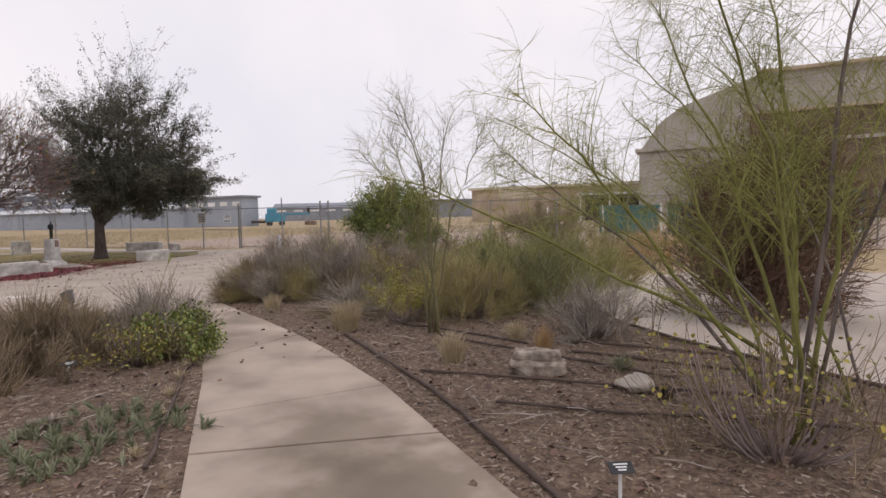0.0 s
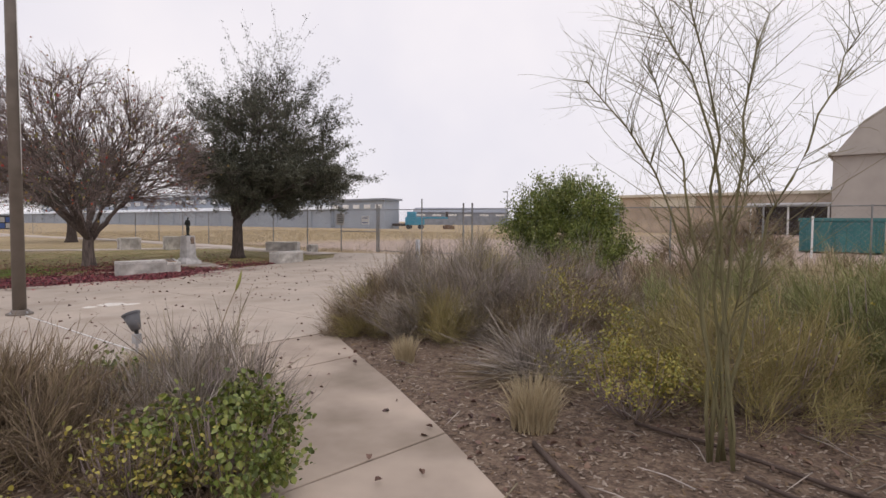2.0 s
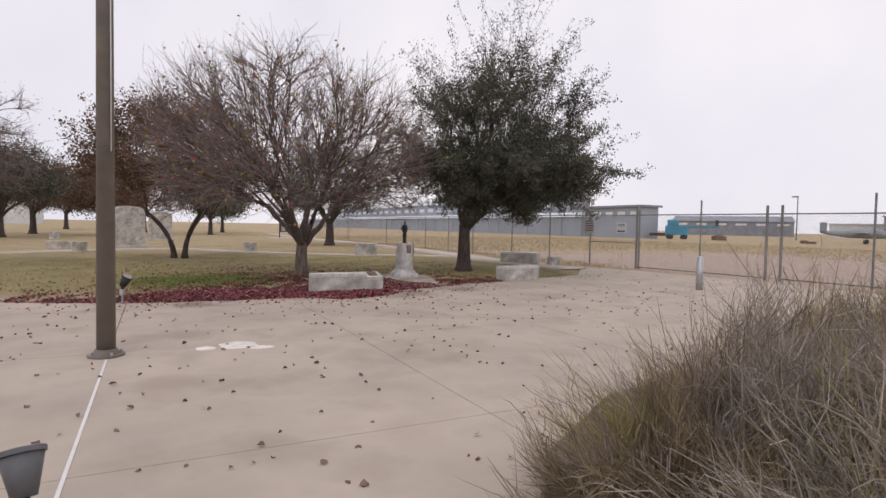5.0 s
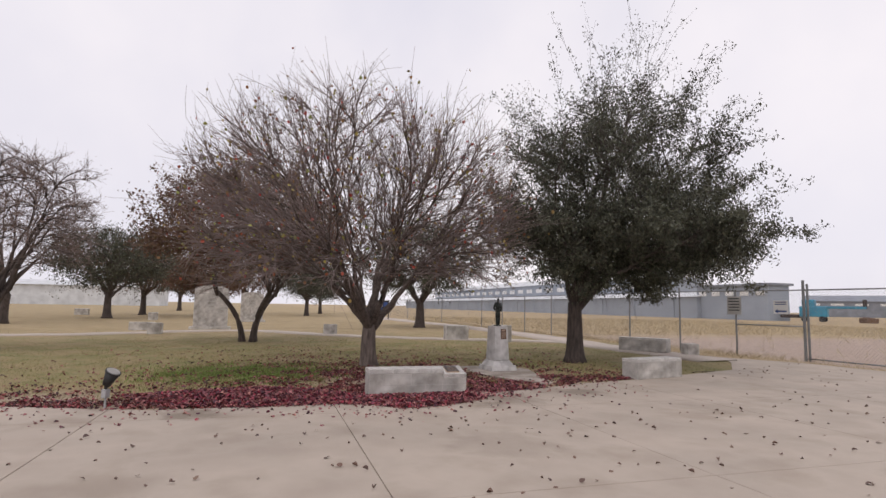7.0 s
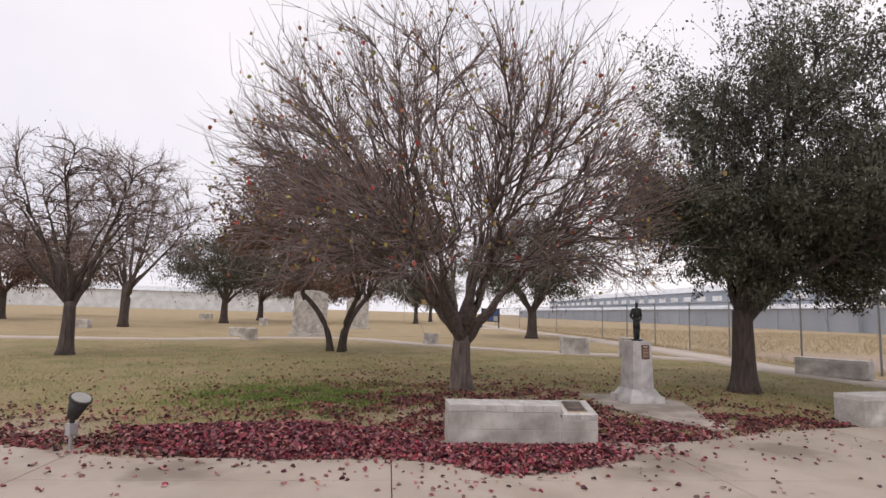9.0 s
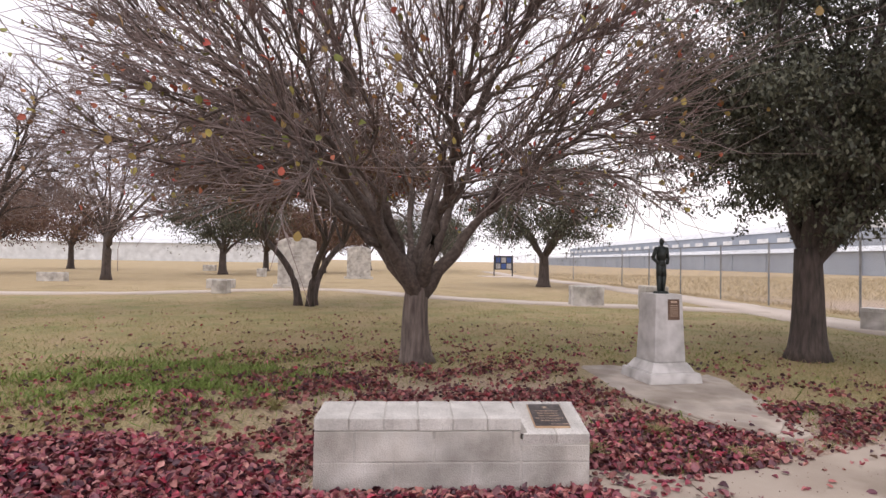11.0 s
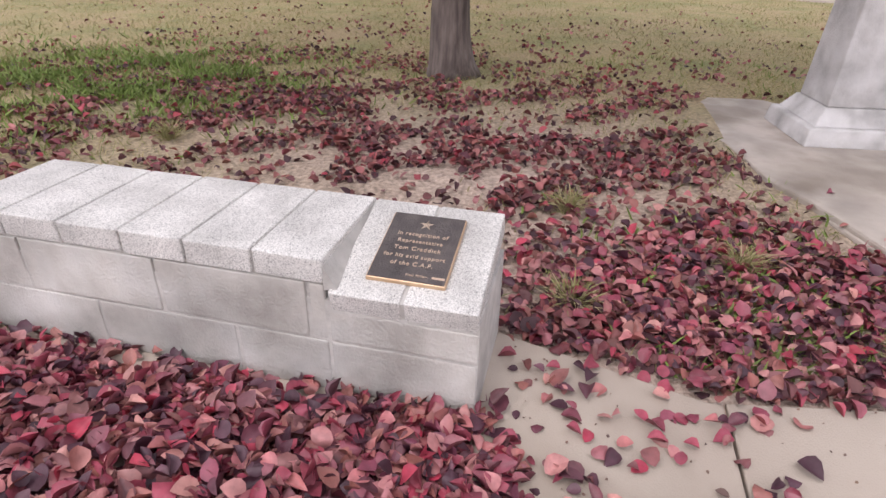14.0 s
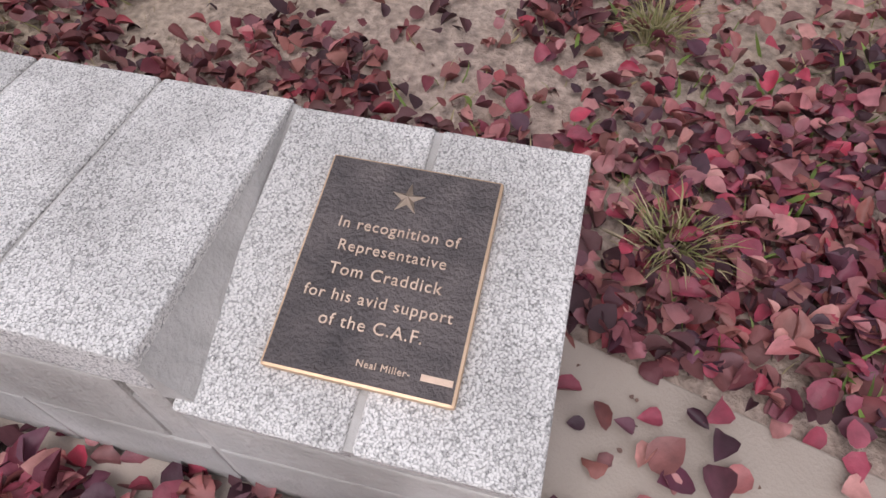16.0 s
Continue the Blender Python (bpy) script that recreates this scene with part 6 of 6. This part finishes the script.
for k in range(8):
    part("hangar_door", box(4.7, 0.14, 10.9, (11 + 4.75 * (k + 0.5), -0.2 - 0.16 * (k % 2), 0.1), 0.03), M_DOORBR, big, "dark brown sliding hangar door leaf")
part("door_rail", box(39, 0.5, 0.3, (30, -0.4, 11.05), 0.03), M_TAN, big)


def container(x, y, w, d, h, turn, label):
    ob = thing("container", label, "container", "teal containers", Matrix.Translation((x, y, 0)) @ Matrix.Rotation(turn, 4, "Z"))
    part("body", box(w, d, h * 0.85, (0, 0, 0.05), 0.04, 2), M_TEAL, ob)
    part("lid", box(w * 1.03, d * 1.05, h * 0.1, (0, 0, 0.05 + h * 0.85), 0.03, 2), M_TEAL, ob)
    for k in range(6):
        part("rib", box(0.07, 0.06, h * 0.75, (-w / 2 + w * (k + 0.5) / 6, -d / 2 - 0.02, 0.1), 0.01), M_TEAL, ob)


container(-3.2, 36.5, 3.2, 1.8, 1.65, 0.05, "teal steel waste container with a closed lid")
container(0.8, 36.0, 3.6, 1.8, 1.75, -0.04, "teal steel waste container with a closed lid")
container(5.6, 35.5, 4.2, 2.0, 2.1, 0.0, "larger teal steel waste container")


def equipment(x, y, turn):
    ob = thing("blue_equipment", "turquoise airfield equipment trailer standing in the field", "vehicle", m=Matrix.Translation((x, y, 0)) @ Matrix.Rotation(turn, 4, "Z"))
    part("body", box(3.4, 2.0, 1.5, (0, 0, 0.7), 0.15, 2), M_AQUA, ob)
    part("cab", box(1.6, 1.8, 1.1, (-0.6, 0, 2.1), 0.2, 2), M_AQUA, ob)
    part("boom", box(6.0, 0.35, 0.35, (3.2, 0, 1.9), 0.05), M_AQUA, ob)
    part("tail", box(0.5, 0.3, 1.3, (6.0, 0, 1.9), 0.05), M_DARK, ob)
    part("hitch", box(2.5, 0.8, 0.5, (-3.0, 0, 0.5), 0.05), M_DARK, ob)
    for s in (-1, 1):
        for t in (-1.1, 1.1):
            w = part("wheel", cone(0.4, 0.4, 0.25, m=Matrix.Translation((t, 1.0 * s, 0.4)) @ Matrix.Rotation(math.pi / 2, 4, "X"), seg=16), M_BLACK, ob)


equipment(-71, 84, 0.55)


def junk(x, y, s, label):
    ob = thing("scrap_heap", label, "machinery", "", Matrix.Translation((x, y, 0)))
    for k in range(5):
        part("piece", box(R.uniform(0.5, 1.6) * s, R.uniform(0.4, 1.0) * s, R.uniform(0.4, 0.9) * s, (R.uniform(-1.5, 1.5) * s, R.uniform(-0.5, 0.5) * s, 0), 0.06, 1, None, R.uniform(0, 1)), M_RUST, ob)


junk(-65, 87, 0.9, "rusty brown machinery parts in the dry field")
junk(-50, 84, 0.6, "small heap of brown machinery in the dry field")


def aeroplane(x, y, turn, label):
    ob = thing("aeroplane", label, "aircraft", "", Matrix.Translation((x, y, 0)) @ Matrix.Rotation(turn, 4, "Z"))
    g = Geo()
    g.tube(np.array([(-4.5, 0, 1.6), (-3.5, 0, 1.5), (-1, 0, 1.4), (2, 0, 1.4), (3.4, 0, 1.35), (4, 0, 1.35)]), (0.12, 0.3, 0.6, 0.65, 0.45, 0.15), 14)
    link("fuselage", g.mesh("fuselage", M_GREYPL), ob)
    part("wing", box(1.4, 10, 0.14, (0.6, 0, 1.5), 0.05), M_GREYPL, ob)
    part("tailplane", box(0.8, 3.4, 0.1, (-4.1, 0, 1.7), 0.03), M_GREYPL, ob)
    part("fin", box(0.9, 0.1, 1.3, (-4.1, 0, 1.7), 0.03), M_GREYPL, ob)
    for s in (-1, 1):
        part("wheel", cone(0.3, 0.3, 0.2, m=Matrix.Translation((1.0, 1.2 * s, 0.3)) @ Matrix.Rotation(math.pi / 2, 4, "X"), seg=14), M_BLACK, ob)
        part("strut", box(0.1, 0.1, 1.0, (1.0, 1.2 * s, 0.4)), M_GREYPL, ob)


aeroplane(-50, 96, 0.4, "small grey aeroplane parked beyond the fence")
for x, y, h in ((-72, 118, 8.4), (-22, 150, 9.0)):
    p = thing("far_lamp_post", "slim lamp post far across the field", "lamp post", "far lamp posts", Matrix.Translation((x, y, 0)))
    part("shaft", cone(0.14, 0.09, h, (0, 0, 0), 8), M_FENCE, p)
    part("lamp_head", box(1.2, 0.4, 0.25, (-0.5, 0, h - 0.1), 0.05), M_FENCE, p)


# ---- litter, lawn blades, chips ----
def stuff(name, geo, material, label, category):
    return tagged(link(name, geo.mesh(name, material)), label, category, kind="stuff")


def field(n, x0, x1, y0, y1, keep, rng):
    out = np.zeros((0, 2))
    while len(out) < n:
        p = rng.uniform((x0, y0), (x1, y1), (n * 2, 2))
        out = np.concatenate([out, p[rng.random(len(p)) < keep(p[:, 0], p[:, 1])]])
    return out[:n]


BENCH = [(-15.41, 9.82), (-15.41, 11.26), (-15.77, 11.26), (-15.77, 9.82)]
PILE = [(-16.0, 6.6), (-15.1, 7.3), (-14.88, 8.3), (-14.95, 9.2), (-14.8, 9.75), (-14.45, 10.1), (-14.5, 10.6), (-14.72, 11.0), (-14.98, 11.4), (-15.25, 11.42), (-15.45, 11.3), (-15.4, 10.6), (-15.4, 9.8), (-15.9, 9.4), (-16.4, 8.5)]


def not_bench(x, y):
    return ~(inside(BENCH, x, y))


def lay(name, label, pts, z, size, tilt, material, rng):
    g = Geo()
    n = len(pts)
    v = np.array(LEAF_V)
    forms = [v, v * (0.9, 1, 2.6), v * (0.62, 1, 3.6) + np.stack([0 * v[:, 0], 0 * v[:, 0], 0.35 * (v[:, 1] - 0.5) ** 2], 1), v * (1.05, 0.9, -1.6) + np.stack([0 * v[:, 0], 0 * v[:, 0], 0.3 * np.sin(v[:, 1] * 5 + v[:, 0] * 3)], 1)]
    kind = rng.integers(0, len(forms), n)
    pos, rot, sz = np.concatenate([pts, z.reshape(-1, 1)], 1), turns(n, tilt, rng), rng.uniform(0.6, 1.3, n) * size
    for k, form in enumerate(forms):
        g.scatter(form, LEAF_F, pos[kind == k], rot[kind == k], sz[kind == k])
    stuff(name, g, material, label, "leaves")


rng = np.random.default_rng(3)
pile = field(23000, -16.6, -14.3, 6.4, 11.6, lambda x, y: inside(PILE, x, y) * np.clip(edge_distance(PILE, x, y) / 0.14, 0.25, 1) * not_bench(x, y), rng)
dep = np.clip(edge_distance(PILE, pile[:, 0], pile[:, 1]) / 0.4, 0, 1)
lay("leaf_drift", "deep drift of crimson fallen leaves against the bench", pile, 0.010 + 0.085 * dep * rng.random(len(pile)), 0.045, 0.9, M_REDLEAF, rng)


def litter_density(x, y):
    d1 = np.exp(-(((x + 17.0) / 1.6) ** 2 + ((y - 10.6) / 2.6) ** 2))
    band = np.exp(-(edge_distance(PLAZA, x, y) / 0.75) ** 2) * (y > 5) * (y < 15) * 0.6
    far = 0.03 * np.exp(-(((x + 18.8) / 3.6) ** 2 + ((y - 10.4) / 4.5) ** 2))
    clump = 0.14 + 0.95 * (np.sin(x * 5.1 + 2 * np.sin(y * 3.3)) * np.sin(y * 4.3 + x) + 0.35 * np.sin(x * 11 + y * 7) > -0.08)
    return np.clip((0.6 * d1 + band + far) * clump, 0, 1) * ~inside(PLAZA, x, y) * not_bench(x, y) * ~inside(PAD, x, y)


lit = field(13500, -24, -14.8, 4, 16, litter_density, rng)
side = field(2100, -17.2, -15.3, 11.0, 13.6, lambda x, y: np.exp(-(((x + 16.0) / 0.45) ** 2 + ((y - 11.95) / 0.75) ** 4)) * ~inside(PLAZA, x, y) * not_bench(x, y), rng)
lay("leaf_drift", "thick patch of crimson leaves between bench and pedestal", side, ground_z(side[:, 0], side[:, 1]) + 0.006 + 0.04 * rng.random(len(side)), 0.045, 0.8, M_REDLEAF, rng)
lay("leaf_litter", "red and brown leaves strewn over thin grass behind the bench", lit, ground_z(lit[:, 0], lit[:, 1]) + 0.005 + 0.026 * rng.random(len(lit)), 0.045, 0.7, M_LITTER, rng)
near = field(100, -15.4, -13.6, 8.6, 12.4, lambda x, y: inside(PLAZA, x, y) * np.exp(-edge_distance(PILE, x, y) / 0.45) * ~inside(PILE, x, y), rng)
lay("loose_leaves", "single crimson leaves lying on the concrete round the drift", near, np.full(len(near), 0.006), 0.044, 0.3, M_REDLEAF, rng)
band = field(420, -16.5, -14.0, 3, 14.5, lambda x, y: inside(PLAZA, x, y) * np.exp(-edge_distance(PLAZA, x, y) / 0.5), rng)
lay("loose_leaves", "dull red leaves along the lawn edge of the plaza", band, np.full(len(band), 0.006), 0.042, 0.35, M_REDLEAF, rng)
loose = field(700, -19, -3, 4, 21, lambda x, y: (inside(PLAZA, x, y) | inside(GPATH, x, y)) * (0.3 + 0.7 * (x > -14)), rng)
lay("scattered_leaves", "small curled brown leaves scattered over the plaza", loose, np.full(len(loose), 0.008), 0.045, 0.5, M_BROWNLEAF, rng)
stray = field(105, -15.66, -15.1, 11.3, 12.0, lambda x, y: inside(PLAZA, x, y) * 1.0, rng)
lay("loose_leaves", "dark crimson leaves strewn on the slab by the bench end", stray, np.full(len(stray), 0.009), 0.05, 0.5, M_REDLEAF, rng)
bits = field(600, -17.4, -14.2, 8.2, 13.0, lambda x, y: np.exp(-edge_distance(PLAZA, x, y) / 0.5) * not_bench(x, y), rng)
lay("leaf_crumbs", "crumbled bits of dry leaf on concrete and bare soil", bits, np.maximum(ground_z(bits[:, 0], bits[:, 1]), 0.0) + 0.004, 0.008, 0.5, M_BROWNLEAF, rng)
bedl = field(1500, -7.5, 2, 2, 10.5, lambda x, y: ~inside(PLAZA, x, y) & ~inside(GPATH, x, y) & ~inside(SIDEWALK, x, y), rng)
lay("bed_leaves", "dry brown and reddish leaves lying on the mulch", bedl, ground_z(bedl[:, 0], bedl[:, 1]) + 0.015, 0.045, 0.5, M_BROWNLEAF, rng)

# lawn blades
def lawn_keep(x, y):
    thin = np.clip(1 - 1.1 * np.exp(-(((x + 17.0) / 1.3) ** 2 + ((y - 10.7) / 1.7) ** 2)), 0.03, 1)
    dist = np.clip(1.35 - np.hypot(x + 15, y - 11) / 13, 0.12, 1)
    clump = 0.25 + 0.75 * (np.sin(x * 2.3 + 1.5 * np.sin(y * 1.7)) * np.sin(y * 2.9 + x * 0.6) > -0.25)
    return ~inside(PLAZA, x, y) * not_bench(x, y) * ~inside(PAD, x, y) * thin * dist * clump * (edge_distance(PLAZA, x, y) > 0.05)


def sward(name, n, x0, x1, y0, y1, keep, h, w, material, label, seed):
    r = np.random.default_rng(seed)
    p = field(n, x0, x1, y0, y1, keep, r)
    b = np.concatenate([p, ground_z(p[:, 0], p[:, 1]).reshape(-1, 1) - 0.005], 1)
    lean = r.normal(size=(n, 3)) * 0.6
    lean[:, 2] = 1
    t = b + lean * (h * r.uniform(0.4, 1.3, n))[:, None]
    g = Geo()
    blades(g, b, t, r.normal(size=(n, 3)) * h * 0.25, w * r.uniform(0.6, 1.3, n), r)
    stuff(name, g, material, label, "grass")


sward("lawn_grass", 60000, -33, -14.6, -1, 20.5, lawn_keep, 0.035, 0.006, M_LAWN, "thin patchy winter lawn, tan and olive", 5)
sward("lawn_grass", 16000, -19.5, -15.0, 6.5, 16.0, lawn_keep, 0.04, 0.0035, M_LAWN, "finer grass blades close to the benches", 6)
sward("green_weeds", 7500, -21, -15.2, 5.5, 10.5, lambda x, y: np.exp(-(((x + 17.9) / 0.8) ** 2 + ((y - 8.1) / 1.0) ** 2)) * (0.15 + (np.sin(x * 6 + y * 3) * np.sin(y * 5 - x * 2) > 0)) * ~inside(PLAZA, x, y), 0.06, 0.011, M_CLOVER, "patch of bright green weeds in the lawn", 7)
sward("green_weeds", 1500, -20, -15.4, 10.0, 14.5, lambda x, y: (0.02 + np.exp(-(((x + 16.1) / 0.5) ** 2 + ((y - 11.9) / 0.5) ** 2))) * lawn_keep(x, y), 0.05, 0.009, M_CLOVER, "small green weeds among the fallen leaves", 8)
sward("field_grass", 34000, -70, 8, 23.2, 60, lambda x, y: np.where((y < 38) & (x > -32), 0.04, 1.0), 0.22, 0.02, M_STRAW, "tall dry straw grass in the field beyond the fence", 9)
sward("fence_grass", 9000, -60, 6, 20.3, 22.6, lambda x, y: (np.abs(y - 21.3) < 0.5) * (~inside(PLAZA, x, y)) * 0.8, 0.16, 0.009, M_STRAW, "dry weeds along the fence foot", 10)
sward("tan_weeds", 7000, -12, 3, 12, 22.5, lambda x, y: ~inside(PLAZA, x, y) * ~inside(SIDEWALK, x, y), 0.3, 0.01, M_BROWNSTEM, "rough tan weeds behind the planting bed", 11)
for k, (x, y) in enumerate(((-15.95, 11.45), (-16.3, 12.0), (-16.6, 11.4), (-15.85, 12.35), (-16.9, 9.3))):
    tuft("grass_tuft", "small green-tan grass tuft among fallen leaves", x, y, 0.12, 0.16, 160, M_LAWN, 0.0035, 0.03, 0.4, 140 + k, "tufts behind the bench")


def bed_keep(x, y):
    return ~inside(PLAZA, x, y) * ~inside(GPATH, x, y) * ~inside(SIDEWALK, x, y) * np.clip(1.5 - np.hypot(x + 1.5, y - 5.5) / 6, 0.4, 1)


chips = field(34000, -8, 3.2, 1.0, 11.0, bed_keep, rng)
n = len(chips)
g = Geo()
CH_V = [(-0.5, -0.16, 0), (0.5, -0.2, 0), (0.46, 0.18, 0), (-0.5, 0.15, 0), (-0.4, -0.1, 0.12), (0.42, -0.12, 0.13), (0.4, 0.1, 0.12), (-0.42, 0.1, 0.12)]
CH_F = [(4, 5, 6), (4, 6, 7), (0, 1, 5), (0, 5, 4), (1, 2, 6), (1, 6, 5), (2, 3, 7), (2, 7, 6), (3, 0, 4), (3, 4, 7)]
g.scatter(CH_V, CH_F, np.concatenate([chips, ground_z(chips[:, 0], chips[:, 1]).reshape(-1, 1) + 0.004], 1), turns(n, 0.35, rng), rng.uniform(0.012, 0.045, n))
stuff("wood_chips", g, M_CHIP, "brown and grey wood-chip mulch over the planting beds", "mulch")
tw = Geo()
for p in field(160, -7, 2.5, 2, 10, bed_keep, rng):
    a, ln = rng.uniform(0, 6.283), rng.uniform(0.1, 0.45)
    q = p + np.array([math.cos(a), math.sin(a)]) * ln
    tw.tube(np.array([(p[0], p[1], 0.012), ((p[0] + q[0]) / 2 + 0.01, (p[1] + q[1]) / 2, 0.025), (q[0], q[1], 0.012)]), (0.005, 0.004, 0.002), 4)
stuff("fallen_twigs", tw, M_GREYSTEM, "thin grey twigs lying on the mulch", "twigs")

# the edging along the other side of the path
tube_thing("edging_hose", "dark half-buried edging hose beside the path", "hose", along((-2.05, 3.75), (-4.1, 6.0), 14, 0.02, 0.012, 91), 0.014, M_HOSE)
r4 = random.Random(12)
for k in range(7):
    f = (k + r4.random() * 0.7) / 7
    tuft("edge_tuft", "tiny tan grass tuft beside the path edging", -2.2 - 1.9 * f, 3.78 + 2.15 * f, r4.uniform(0.07, 0.15), 0.1, 70, M_STRAW, 0.004, 0.03, 0.3, 150 + k, "tufts along the edging", wild=0.5)
for k in range(9):
    f = k / 8
    tuft("dead_blade_mat", "flattened mat of brown dead blades at the plaza edge", -7.0 + 0.35 * f + r4.uniform(-0.1, 0.1), 9.2 + 2.6 * f, 0.16, 0.32, 200, (M_BROWNSTEM, M_STRAW)[k % 2], 0.005, 0.15, 0.4, 170 + k, "dead mats by the plaza", upright=0.2, wild=0.6)
